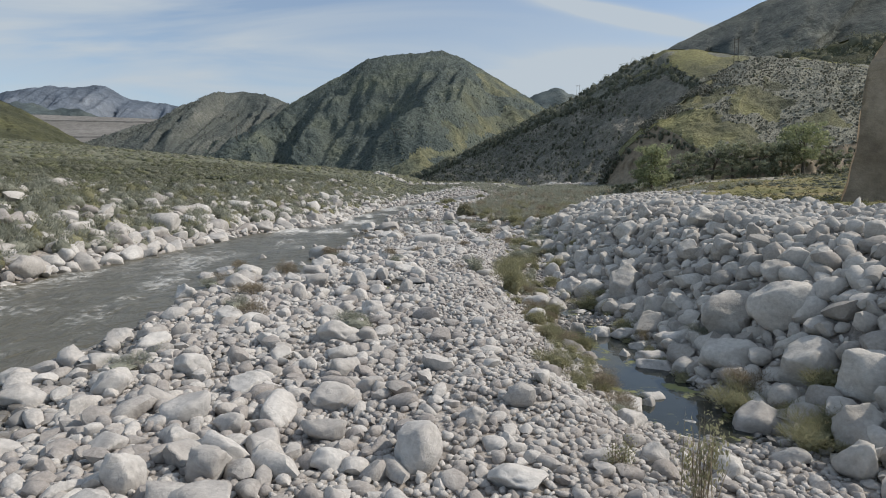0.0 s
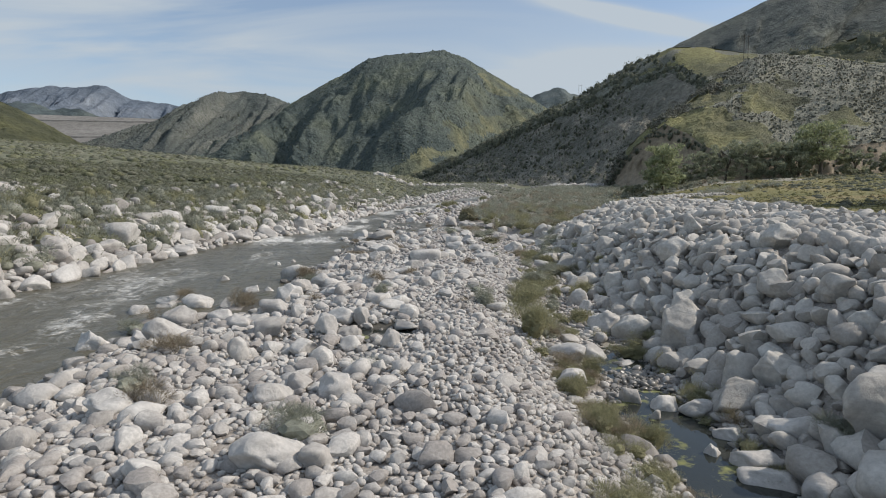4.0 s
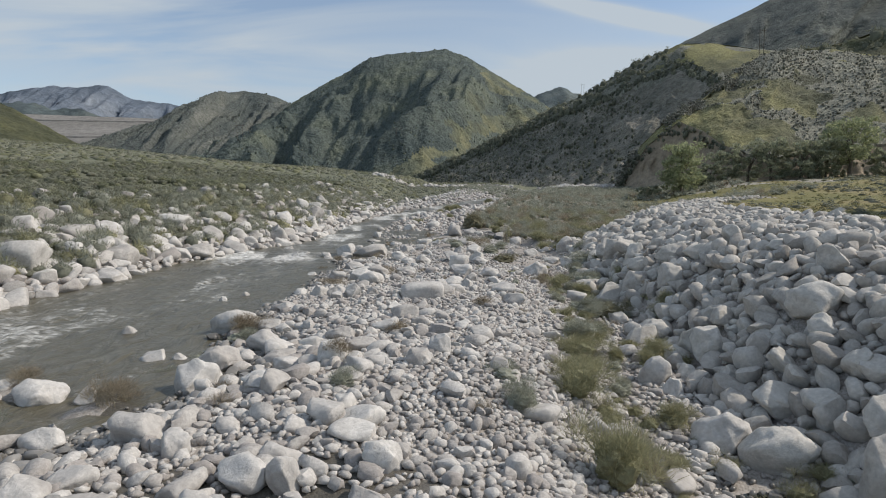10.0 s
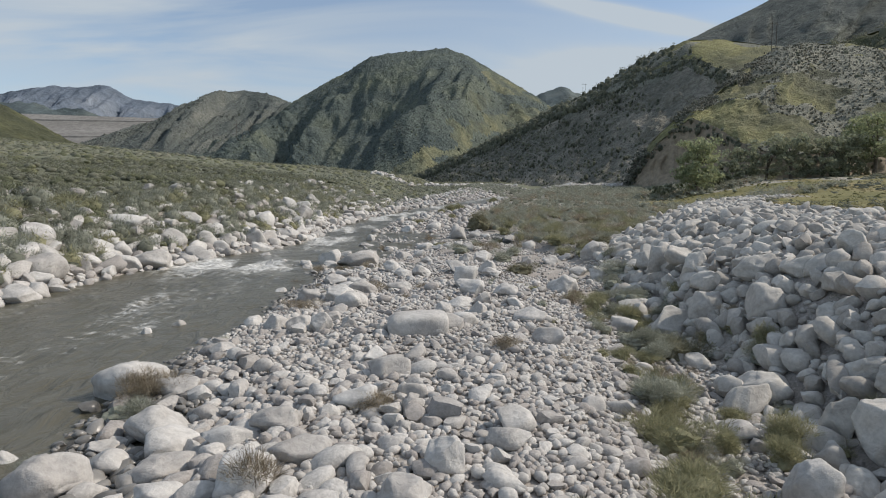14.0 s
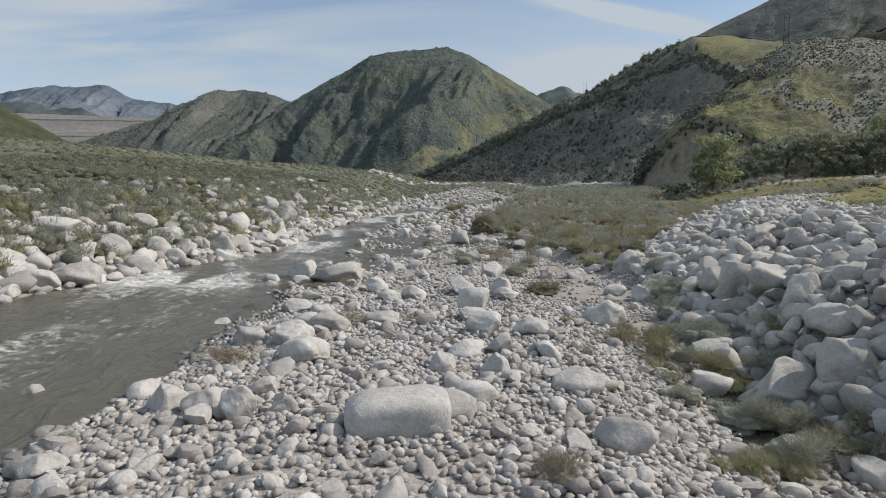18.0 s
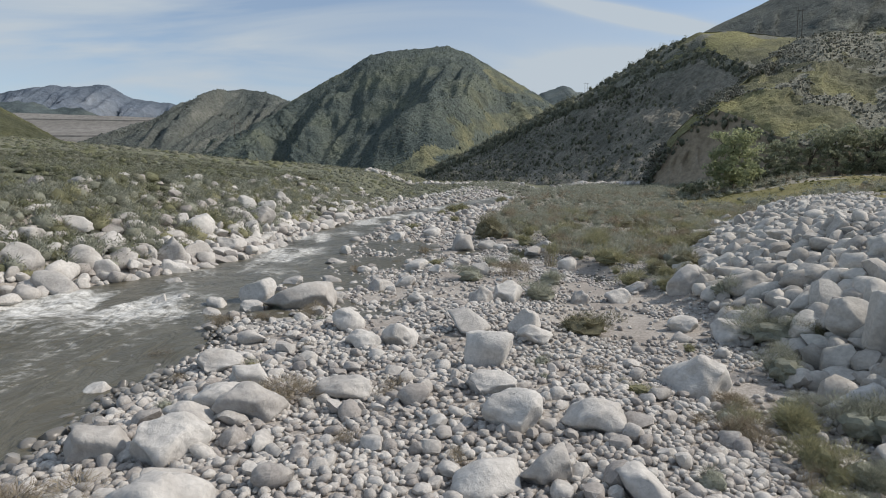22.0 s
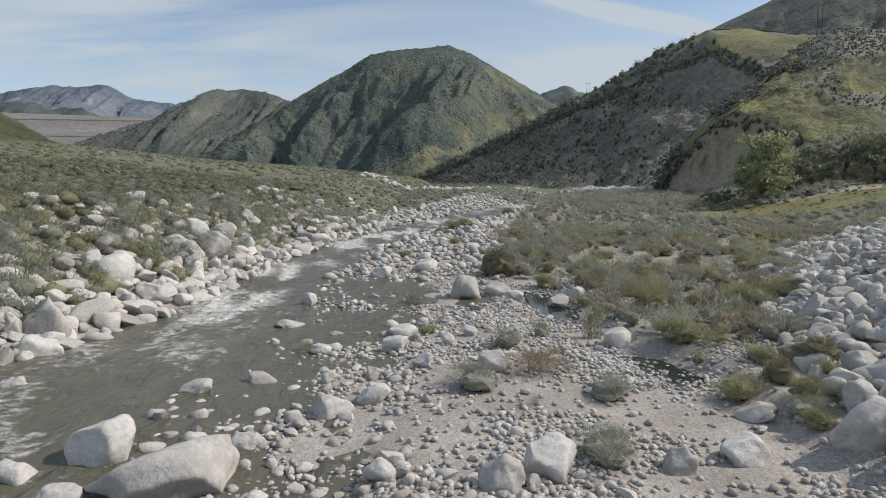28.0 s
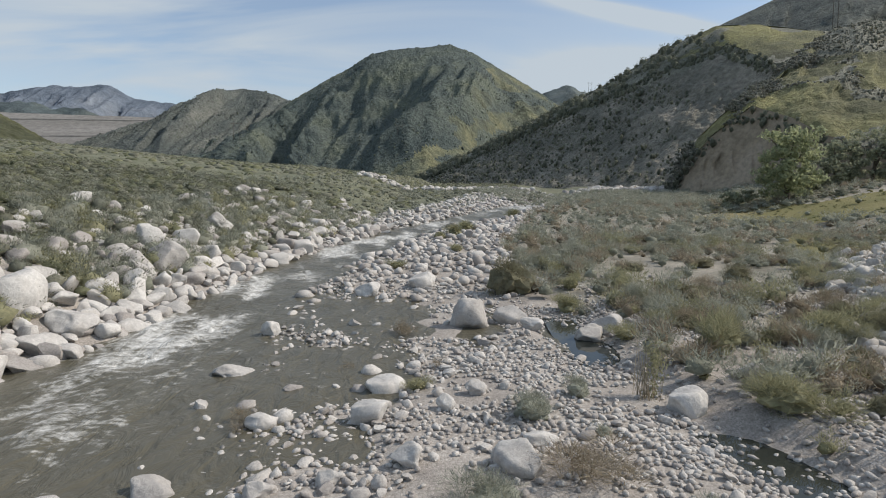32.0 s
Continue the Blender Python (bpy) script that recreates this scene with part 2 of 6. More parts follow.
m_scrub_sage = material("sage_scrub", ((0.168, 0.178, 0.135), (0.232, 0.238, 0.18), (0.305, 0.305, 0.238)), scale=0.5, fine=7, rough=1.0, bump=0.6, bump_dist=0.15, island=0.5, thin=0.35)
m_scrub_green = material("olive_scrub", ((0.15, 0.162, 0.102), (0.21, 0.22, 0.136), (0.285, 0.29, 0.18)), scale=0.5, fine=7, rough=1.0, bump=0.6, bump_dist=0.15, island=0.5, thin=0.35)
m_scrub_dark = material("dark_scrub", ((0.15, 0.162, 0.125), (0.205, 0.217, 0.165), (0.275, 0.282, 0.21)), scale=0.3, fine=3, rough=1.0, bump=0.5, bump_dist=0.2, island=0.5, thin=0.45)
# bushes share the haze-tinted hue of the hills they stand on
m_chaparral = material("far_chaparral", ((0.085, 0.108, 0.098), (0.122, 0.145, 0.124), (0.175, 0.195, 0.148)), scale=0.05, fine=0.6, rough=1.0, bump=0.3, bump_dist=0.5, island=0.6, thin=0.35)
m_sage_far = material("hillside_sage", ((0.235, 0.239, 0.205), (0.32, 0.32, 0.273), (0.4, 0.394, 0.342)), scale=0.4, fine=5, rough=1.0, bump=0.4, bump_dist=0.15, island=0.5, thin=0.5)
m_leaf_sage = material("sage_leaves", ((0.245, 0.258, 0.208), (0.34, 0.353, 0.286), (0.435, 0.446, 0.37)), scale=0.5, fine=9, rough=0.9, bump=0.1, island=0.5, thin=0.45)
m_leaf_green = material("willow_leaves", ((0.24, 0.24, 0.145), (0.325, 0.32, 0.195), (0.41, 0.398, 0.25)), scale=0.6, fine=9, rough=0.8, bump=0.1, island=0.5, thin=0.45)
m_leaf_dry = material("dry_stems", ((0.225, 0.186, 0.136), (0.325, 0.28, 0.207), (0.425, 0.372, 0.28)), scale=0.7, fine=9, rough=0.95, bump=0.1, island=0.5, thin=0.4)
m_leaf_dark = material("dark_shrub_leaves", ((0.165, 0.16, 0.105), (0.225, 0.215, 0.142), (0.29, 0.275, 0.185)), scale=0.3, fine=4, rough=0.95, bump=0.1, island=0.5, thin=0.45)
m_leaf_thicket = material("thicket_leaves", ((0.235, 0.255, 0.19), (0.325, 0.35, 0.245), (0.42, 0.44, 0.31)), scale=0.3, fine=4, rough=0.95, bump=0.1, island=0.5, thin=0.55)
m_wood = material("grey_bark", ((0.09, 0.075, 0.06), (0.15, 0.13, 0.105), (0.21, 0.185, 0.15)), scale=3, fine=20, rough=0.95, bump=0.5, bump_dist=0.02)
m_pole = material("weathered_pole", ((0.08, 0.07, 0.06), (0.11, 0.10, 0.085), (0.14, 0.125, 0.11)), scale=2, fine=10, rough=0.9, bump=0.2)


def water_material(name, deep, rough, bump, scale, foam):
    m = bpy.data.materials.new(name)
    m.use_nodes = True
    n, l = m.node_tree.nodes, m.node_tree.links
    b = n["Principled BSDF"]
    b.inputs["IOR"].default_value = 1.33
    b.inputs["Specular IOR Level"].default_value = 0.32 if foam else 0.5
    geo = n.new("ShaderNodeNewGeometry")
    mp = n.new("ShaderNodeMapping")
    mp.inputs["Scale"].default_value = (1.0, 0.45, 1)
    mp.inputs["Rotation"].default_value = (0, 0, radians(-8))
    l.new(geo.outputs["Position"], mp.inputs[0])
    no = n.new("ShaderNodeTexNoise")
    no.inputs["Scale"].default_value, no.inputs["Detail"].default_value, no.inputs["Distortion"].default_value = scale, 4, 0.8
    l.new(mp.outputs[0], no.inputs["Vector"])
    bp = n.new("ShaderNodeBump")
    bp.inputs["Strength"].default_value, bp.inputs["Distance"].default_value = bump, 0.2
    l.new(no.outputs[0], bp.inputs["Height"])
    l.new(bp.outputs[0], b.inputs["Normal"])
    cr = n.new("ShaderNodeValToRGB")
    cr.color_ramp.elements[0].color = (*[c * 0.8 for c in deep], 1)
    cr.color_ramp.elements[1].color = (*[c * 1.25 for c in deep], 1)
    l.new(no.outputs[0], cr.inputs[0])
    if foam:
        at = n.new("ShaderNodeAttribute")
        at.attribute_name = "foam"
        fn = n.new("ShaderNodeTexNoise")
        fn.inputs["Scale"].default_value, fn.inputs["Detail"].default_value = 3.1, 10
        fn.inputs["Roughness"].default_value, fn.inputs["Distortion"].default_value = 0.74, 0.25
        # white caps: torn patches, larger where the water is rougher
        fm = n.new("ShaderNodeMapping")
        fm.inputs["Scale"].default_value, fm.inputs["Rotation"].default_value = (0.8, 1.0, 1), (0, 0, radians(-14))
        l.new(geo.outputs["Position"], fm.inputs[0])
        l.new(fm.outputs[0], fn.inputs["Vector"])
        wd = n.new("ShaderNodeMath")
        wd.operation, wd.inputs[1].default_value = "MULTIPLY_ADD", 0.38
        l.new(at.outputs["Fac"], wd.inputs[0])
        l.new(fn.outputs[0], wd.inputs[2])
        fr = n.new("ShaderNodeValToRGB")
        fr.color_ramp.elements[0].position, fr.color_ramp.elements[1].position = 0.71, 0.97
        fr.color_ramp.elements[1].color = (0.9, 0.9, 0.9, 1)
        l.new(wd.outputs[0], fr.inputs[0])
        mx = n.new("ShaderNodeMixRGB")
        mx.inputs["Color2"].default_value = (0.72, 0.72, 0.70, 1)
        l.new(fr.outputs[0], mx.inputs["Fac"])
        l.new(cr.outputs[0], mx.inputs["Color1"])
        l.new(mx.outputs[0], b.inputs["Base Color"])
        rr = n.new("ShaderNodeMapRange")
        rr.inputs["To Min"].default_value, rr.inputs["To Max"].default_value = rough, 0.8
        l.new(fr.outputs[0], rr.inputs["Value"])
        l.new(rr.outputs[0], b.inputs["Roughness"])
    else:
        # mats of algae afloat
        an = n.new("ShaderNodeTexNoise")
        an.inputs["Scale"].default_value, an.inputs["Detail"].default_value, an.inputs["Roughness"].default_value = 0.85, 9, 0.62
        l.new(geo.outputs["Position"], an.inputs["Vector"])
        ar = n.new("ShaderNodeValToRGB")
        ar.color_ramp.elements[0].position, ar.color_ramp.elements[1].position = 0.55, 0.62
        l.new(an.outputs[0], ar.inputs[0])
        mx = n.new("ShaderNodeMixRGB")
        mx.inputs["Color2"].default_value = (0.23, 0.24, 0.10, 1)
        # only the lowest pool is stagnant enough for them
        sp = n.new("ShaderNodeSeparateXYZ")
        l.new(geo.outputs["Position"], sp.inputs[0])
        yr = n.new("ShaderNodeMapRange")
        yr.inputs["From Min"].default_value, yr.inputs["From Max"].default_value = 26.0, 23.0
        l.new(sp.outputs["Y"], yr.inputs["Value"])
        am = n.new("ShaderNodeMath")
        am.operation = "MULTIPLY"
        l.new(ar.outputs[0], am.inputs[0])
        l.new(yr.outputs[0], am.inputs[1])
        l.new(am.outputs[0], mx.inputs["Fac"])
        l.new(cr.outputs[0], mx.inputs["Color1"])
        l.new(mx.outputs[0], b.inputs["Base Color"])
        rr = n.new("ShaderNodeMapRange")
        rr.inputs["To Min"].default_value, rr.inputs["To Max"].default_value = rough, 0.7
        l.new(am.outputs[0], rr.inputs["Value"])
        l.new(rr.outputs[0], b.inputs["Roughness"])
    return m


m_river = water_material("silty_river_water", (0.098, 0.091, 0.067), 0.28, 0.8, 1.9, True)
m_pool = water_material("still_pool_water", (0.03, 0.034, 0.03), 0.03, 0.04, 1.5, False)


# ---- shape tools ----
def lattice(ix, iy, seed):
    h = (ix * 374761393 + iy * 668265263 + seed * 974634777) & 0xFFFFFFFF
    h = ((h ^ (h >> 13)) * 1274126177) & 0xFFFFFFFF
    return ((h ^ (h >> 16)) & 0xFFFF) / 65535.0


def vnoise(x, y, seed=0):
    """Smooth noise between -1 and 1 over the plane."""
    x, y = np.asarray(x, float), np.asarray(y, float)
    ix, iy = np.floor(x).astype(np.int64), np.floor(y).astype(np.int64)
    fx, fy = x - ix, y - iy
    fx, fy = fx * fx * (3 - 2 * fx), fy * fy * (3 - 2 * fy)
    a, b = lattice(ix, iy, seed), lattice(ix + 1, iy, seed)
    c, d = lattice(ix, iy + 1, seed), lattice(ix + 1, iy + 1, seed)
    return 2 * ((a * (1 - fx) + b * fx) * (1 - fy) + (c * (1 - fx) + d * fx) * fy) - 1


def fbm(x, y, octaves=4, seed=0, gain=0.5):
    total, amp = 0, 1.0
    for k in range(octaves):
        total = total + amp * vnoise(x * 2 ** k, y * 2 ** k, seed + k)
        amp *= gain
    return total


def ridged(x, y, octaves=4, seed=0):
    total, amp = 0, 1.0
    for k in range(octaves):
        total = total + amp * (1 - 2 * np.abs(vnoise(x * 2 ** k, y * 2 ** k, seed + k)))
        amp *= 0.5
    return total


def smooth(a, b, x):
    t = np.clip((x - a) / (b - a), 0, 1)
    return t * t * (3 - 2 * t)


def make_mesh(name, verts, faces, mats, smooth_shade=True, face_mat=None):
    """A mesh from arrays: verts (n, 3), faces (m, 3 or 4)."""
    me = bpy.data.meshes.new(name)
    verts, faces = np.asarray(verts, np.float32), np.asarray(faces, np.int32)
    k = faces.shape[1]
    me.vertices.add(len(verts))
    me.vertices.foreach_set("co", verts.ravel())
    me.loops.add(faces.size)
    me.loops.foreach_set("vertex_index", faces.ravel())
    me.polygons.add(len(faces))
    me.polygons.foreach_set("loop_start", np.arange(0, faces.size, k, dtype=np.int32))
    me.polygons.foreach_set("use_smooth", np.full(len(faces), smooth_shade))
    for m in mats if isinstance(mats, (list, tuple)) else [mats]:
        me.materials.append(m)
    if face_mat is not None:
        me.polygons.foreach_set("material_index", np.asarray(face_mat, np.int32))
    me.update(calc_edges=True)
    me.validate()
    return me


def grid_faces(nu, nv):
    i = np.arange(nu - 1)[:, None] * nv + np.arange(nv - 1)[None, :]
    i = i.ravel()
    return np.stack([i, i + nv, i + nv + 1, i + 1], 1)


def part(name, me, parent, label=""):
    ob = new(name, me)
    ob.parent = parent
    return tagged(ob, label)


# ---- the lie of the land ----
def bed(y):
    return np.interp(y, [-60, 0, 10, 22, 33, 41, 48, 54, 58, 62, 66, 70, 74, 85, 110, 190, 360, 600, 3000],
                     [0.3, 0.8, 0.98, 1.45, 1.8, 1.68, 1.72, 1.82, 1.86, 1.86, 1.84, 1.84, 1.95, 2.5, 3.6, 8.3, 14, 20, 40])


def river_level(y):
    return np.interp(y, [-60, 0, 20, 32, 41, 48, 54, 58, 62, 66, 70, 74, 85, 110, 190, 360, 600, 3000],
                     [0.0, 0.4, 1.0, 1.25, 1.38, 1.5, 1.6, 1.68, 1.7, 1.68, 1.68, 1.82, 2.38, 3.5, 8.2, 13.9, 19.8, 39])


def left_edge(y):
    return np.interp(y, [-60, 20, 30, 40, 50, 58, 65, 72, 80, 90, 100, 112, 130, 145, 190, 300],
                     [-17, -18.6, -18.4, -18, -17.3, -16, -14.2, -13.2, -12.8, -12.2, -10.5, -7.5, 0.5, 7, 22, 36])


def right_edge(y):
    return np.interp(y, [-60, 14, 20, 23.5, 25.3, 26.2, 28, 30, 32, 34, 38, 42, 46, 50, 54, 58, 62, 66, 70, 76, 80, 90, 100, 117, 130, 145, 190, 300],
                     [-9, -9, -9.3, -9.1, -8.0, -6.7, -6.0, -6.2, -6.7, -7.3, -7.4, -7.0, -7.1, -7.0, -7.5, -7.6, -6.2, -6.2, -6.6, -7.2, -7.2, -6.2, -4.4, 0.6, 8.5, 15.5, 33, 51])


def toe(y):
    return np.interp(y, [-60, 10, 13, 19, 25, 31, 41, 47, 52, 57, 64, 72, 76, 87, 95, 110, 125, 140, 170, 220],
                     [8, 7.8, 7.7, 7.5, 7.4, 7.1, 7.3, 8.1, 8.8, 9.6, 11.6, 15, 16.8, 24, 32, 37, 40, 42, 50, 70])


def side_level(y):
    return np.interp(y, [-60, 10, 20, 26, 34, 41, 50, 62, 70, 90], [-0.5, -0.2, -0.1, 0.2, 0.6, 0.85, 1.2, 1.64, 1.66, 2.6])


def side_centre(y):
    return np.interp(y, [-60, 8, 15, 20, 26, 33, 41, 50, 62, 70, 90], [6.5, 6.2, 5.4, 5.2, 5.4, 6.1, 6.9, 6.8, 6.6, 4.6, 4.0])


def side_depth(y):
    return np.interp(y, [-60, 10.5, 12.5, 20, 22, 24, 26, 30, 38, 40, 42, 44, 55, 60, 62, 64, 66, 69, 71, 75, 79],
                     [-0.15, -0.15, 0.3, 0.3, -0.02, 0.15, -0.05, -0.2, -0.1, 0.22, 0.1, -0.15, -0.2, -0.12, 0.07, 0.05, -0.12, -0.08, 0.12, 0.14, -0.3])


def shoal(y):
    """How far the river's shallows reach towards the bar."""
    return np.interp(y, [50, 52, 53.5, 56, 60, 62, 65, 68, 70, 72, 75, 79, 84], [-7.5, -4.2, -2.1, -1.3, -1.6, -1.7, -1.3, -0.4, 0.8, 2.6, 2.4, 1.6, -2.0])


def field(x, y):
    z = np.interp(y, [-60, 15, 22, 30, 38, 60, 90, 136, 190, 250, 600], [3.3, 3.5, 3.65, 3.9, 4.2, 4.5, 5.2, 7.9, 9.3, 10.0, 18])
    return z + 0.05 * np.clip(x - 42, 0, 200)


def ground_height(x, y):
    x, y = np.asarray(x, float), np.asarray(y, float)
    b, w, xl, xr, xt = bed(y), river_level(y), left_edge(y), right_edge(y), toe(y)
    wob = 0.9 * vnoise(x * 0.3, y * 0.3, 11) + 0.4 * vnoise(x, y, 12)
    # the bar between river and side channel
    shallow = smooth(51.5, 54, y) * (1 - smooth(79, 85, y)) * (1 - smooth(-0.9, 0.9, x - shoal(y) + 0.8 * wob))
    bar = w + (b - w) * smooth(-0.3, 3.2, x - xr + wob)
    bar = bar + 0.14 * vnoise(x * 0.45, y * 0.45, 13) * smooth(0, 3, x - xr)
    bar = bar * (1 - shallow) + shallow * (w - 0.075 + 0.16 * vnoise(x * 0.33, y * 0.26, 14) + 0.07 * vnoise(x * 0.9, y * 0.9, 15))
    z = bar
    # side channel at the foot of the boulder bank
    sc = side_centre(y) + 0.5 * vnoise(x * 0.2, y * 0.35, 16)
    low = side_level(y) - side_depth(y)
    k = np.exp(-(np.abs(x - sc) / (1.25 + 0.3 * vnoise(y * 0.3, y * 0.1, 17))) ** 3) * (1 - smooth(76, 82, y))
    cut = np.exp(-(np.abs(x - sc) / 3.2) ** 4) * (1 - smooth(76, 82, y))
    z = z * (1 - cut) + cut * np.minimum(z, side_level(y) + 0.18)
    z = z * (1 - k) + k * np.minimum(z, low)
    # flats and bank on the far side of it
    z = np.where(x > sc, np.maximum(z, np.minimum(b + 0.25, low + 0.5 * (x - sc - 1.0))), z)
    rise = np.clip(x - xt, 0, None)
    bank = np.minimum(z + np.interp(y, [78, 100], [0.44, 0.2]) * rise, field(x, y) + 0.35 * np.exp(-((rise - 10.5) / 2.5) ** 2)) + 0.12 * vnoise(x * 0.6, y * 0.6, 18) * smooth(0, 2, rise)
    z = np.where(x > xt, np.maximum(z, bank), z)
    # river channel
    inside = np.minimum(x - xl, xr - x) + 0.5 * wob
    z = np.where(inside > -0.4, np.minimum(z, w + 0.06 - 0.28 * np.clip(inside + 0.4, 0, 2.6)), z)
    # gravel islets in the river, and a seep between the bar's stones
    for a, c in ((-10.0, 28.0), (-9.4, 25.1), (-7.4, 27.1)):
        z = np.maximum(z, np.where((np.abs(x - a) < 2) & (np.abs(y - c) < 2), w + 0.12 - 0.28 * ((x - a) ** 2 + 1.6 * (y - c) ** 2), -99))
    z = z - 0.3 * np.exp(-(((x + 1.75) / 1.05) ** 2 + ((y - 22.1) / 0.65) ** 2) ** 2)
    # left bank and slope
    out = np.minimum(xl, -9.0) - x + 0.5 * wob
    rise_l = np.where(out < 10, 0.42 * out, 4.2 + 0.09 * (np.minimum(out, 260) - 10))
    rise_l = rise_l + (0.16 * vnoise(x * 0.35, y * 0.35, 19) + 0.5 * vnoise(x * 0.05, y * 0.05, 20) + 1.2 * vnoise(x * 0.02, y * 0.02, 21) * smooth(15, 60, out)) * smooth(0, 10, out)
    z = np.where(out > 0, np.maximum(w + 0.04, w + rise_l), np.where(x < xl, w + 0.05 + 0.12 * np.clip(xl - x, 0, 6) + 0.1 * vnoise(x * 0.4, y * 0.4, 22), z))
    return z


def spread(lo, hi, step, far_lo, far_hi, grow):
    """Even steps in the middle, growing ones outwards."""
    mid = list(np.arange(lo, hi + step / 2, step))
    a, s = lo, step
    while a > far_lo:
        s *= grow
        a -= s
        mid.insert(0, a)
    a, s = hi, step
    while a < far_hi:
        s *= grow
        a += s
        mid.append(a)
    return np.array(mid)


def meadow(x, y):
    """The green strip of meadow between the flats and the hill's foot."""
    return ((x - 54) / 24) ** 2 + ((y - 122) / 9) ** 2 + 0.5 * vnoise(x * 0.12, y * 0.12, 33) < 1


def seep(x, y):
    """Below 1 where water stands close under the bar's stones."""
    return ((x + 2.9) / 3.3) ** 2 + ((y - 22.6) / 1.5) ** 2


def build_ground():
    gx = spread(-30, 30, 0.4, -3200, 3200, 1.16)
    gy = spread(-2, 96, 0.4, -80, 3300, 1.06)
    X, Y = np.meshgrid(gx, gy, indexing="ij")
    Z = ground_height(X, Y)
    f = grid_faces(len(gx), len(gy))
    cx, cy = X.ravel()[f].mean(1), Y.ravel()[f].mean(1)
    n1, n2 = vnoise(cx * 0.5, cy * 0.5, 31), vnoise(cx * 0.12, cy * 0.12, 32)
    idx = np.zeros(len(f), int)
    out = left_edge(cy) - cx
    idx[out > 7.5 + 2.5 * n1 + 2 * n2] = 1
    flats = (cy > 73 + 5 * n2) & (cx > np.interp(cy, [70, 80, 100, 130, 160], [7, 5, 3.5, 14, 22]) + 1.5 * n1)
    idx[flats] = 3
    # wet gravel along the river's edge and round the seep
    cz, off = Z.ravel()[f].mean(1), cx - right_edge(cy)
    idx[(off > -0.8) & (off < 2.4 + n1) & (cz < river_level(cy) + 0.14) & (cy < 82)] = 4
    idx[seep(cx, cy) + 0.3 * n1 < 1] = 4
    rise = cx - toe(cy)
    idx[(rise > 11.5 + 1.2 * n1) & (cy < 120)] = 2
    idx[(rise > -6) & (cy > 88) & (n2 > 0.05)] = 2
    idx[meadow(cx, cy)] = 2
    idx[cy > 175] = 1
    ob = new("ground", make_mesh("ground", np.stack([X.ravel(), Y.ravel(), Z.ravel()], 1), f, [m_gravel, m_soil, m_grass, m_flats, m_wet_gravel], True, idx))
    return tagged(ob, "pale gravel river bed running into green scrub slopes", "ground", kind="structure")


ground = build_ground()


def build_water(name, x0, x1, y0, y1, step, level, mat, label, foam, limit):
    gx, gy = np.arange(x0, x1, step), np.arange(y0, y1, step * 1.3)
    X, Y = np.meshgrid(gx, gy, indexing="ij")
    base = level(Y)
    G = ground_height(X, Y)
    rough_water = np.zeros_like(X)
    if foam:
        xl, xr = left_edge(Y), right_edge(Y)
        across = np.clip((X - xl) / (xr - xl), 0, 1.6)
        rapids = np.interp(Y, [-20, 20, 34, 40, 46, 51, 53.5, 54.8, 57, 58.5, 61, 66, 72, 90, 118, 135], [0.6, 0.68, 0.6, 0.55, 0.5, 0.45, 0.7, 1.35, 1.35, 0.6, 0.5, 0.75, 0.85, 0.95, 0.95, 0.7])
        mid = np.exp(-((across - 0.45) / 0.42) ** 4)
        streak = 0.5 + 0.5 * fbm(X * 0.7 + 0.1 * Y, Y * 0.28, 3, 41)
        rough_water = np.clip(rapids * (0.35 + 0.65 * mid) * (0.1 + 1.3 * streak), 0, 1)
    Z = base + (0.035 + 0.11 * rough_water) * fbm(X * 1.1, Y * 0.7, 3, 42) * (1 if foam else 0.1)
    f = grid_faces(len(gx), len(gy))
    wet = (G < base + 0.12) & (X < limit(Y))
    wet = wet.ravel()
    f = f[wet[f].any(1)]
    used = np.unique(f)
    remap = np.zeros(X.size, int)
    remap[used] = np.arange(len(used))
    me = make_mesh(name, np.stack([X.ravel(), Y.ravel(), Z.ravel()], 1)[used], remap[f], mat)
    if foam:
        at = me.attributes.new("foam", "FLOAT", "POINT")
        at.data.foreach_set("value", rough_water.ravel()[used].astype(np.float32))
    return tagged(new(name, me), label, "water", kind="structure")


build_water("river_water", -24, 20, -30, 150, 0.3, river_level, m_river, "shallow silty grey river with white rapids", True,
            lambda y: np.where((y > 51) & (y < 84), np.maximum(shoal(y), right_edge(y)) + 1.6, right_edge(y) + 1.6))
build_water("pool_water", 3.9, 10.5, -10, 79, 0.3, side_level, m_pool, "still dark pools between boulders", False, lambda y: 99 + 0 * y)

build_water("seep_water", -3.0, -0.5, 21.2, 23.0, 0.1, lambda y: 1.38 + 0 * y, m_pool, "small still seep between the stones of the bar", False, lambda y: 99 + 0 * y)


# ---- hills ----
def along(rail, u):
    r = np.array(rail, float)
    s = np.concatenate([[0], np.cumsum(np.linalg.norm(np.diff(r, axis=0), axis=1))])
    s /= s[-1]
    return np.stack([np.interp(u, s, r[:, k]) for k in range(3)], -1)


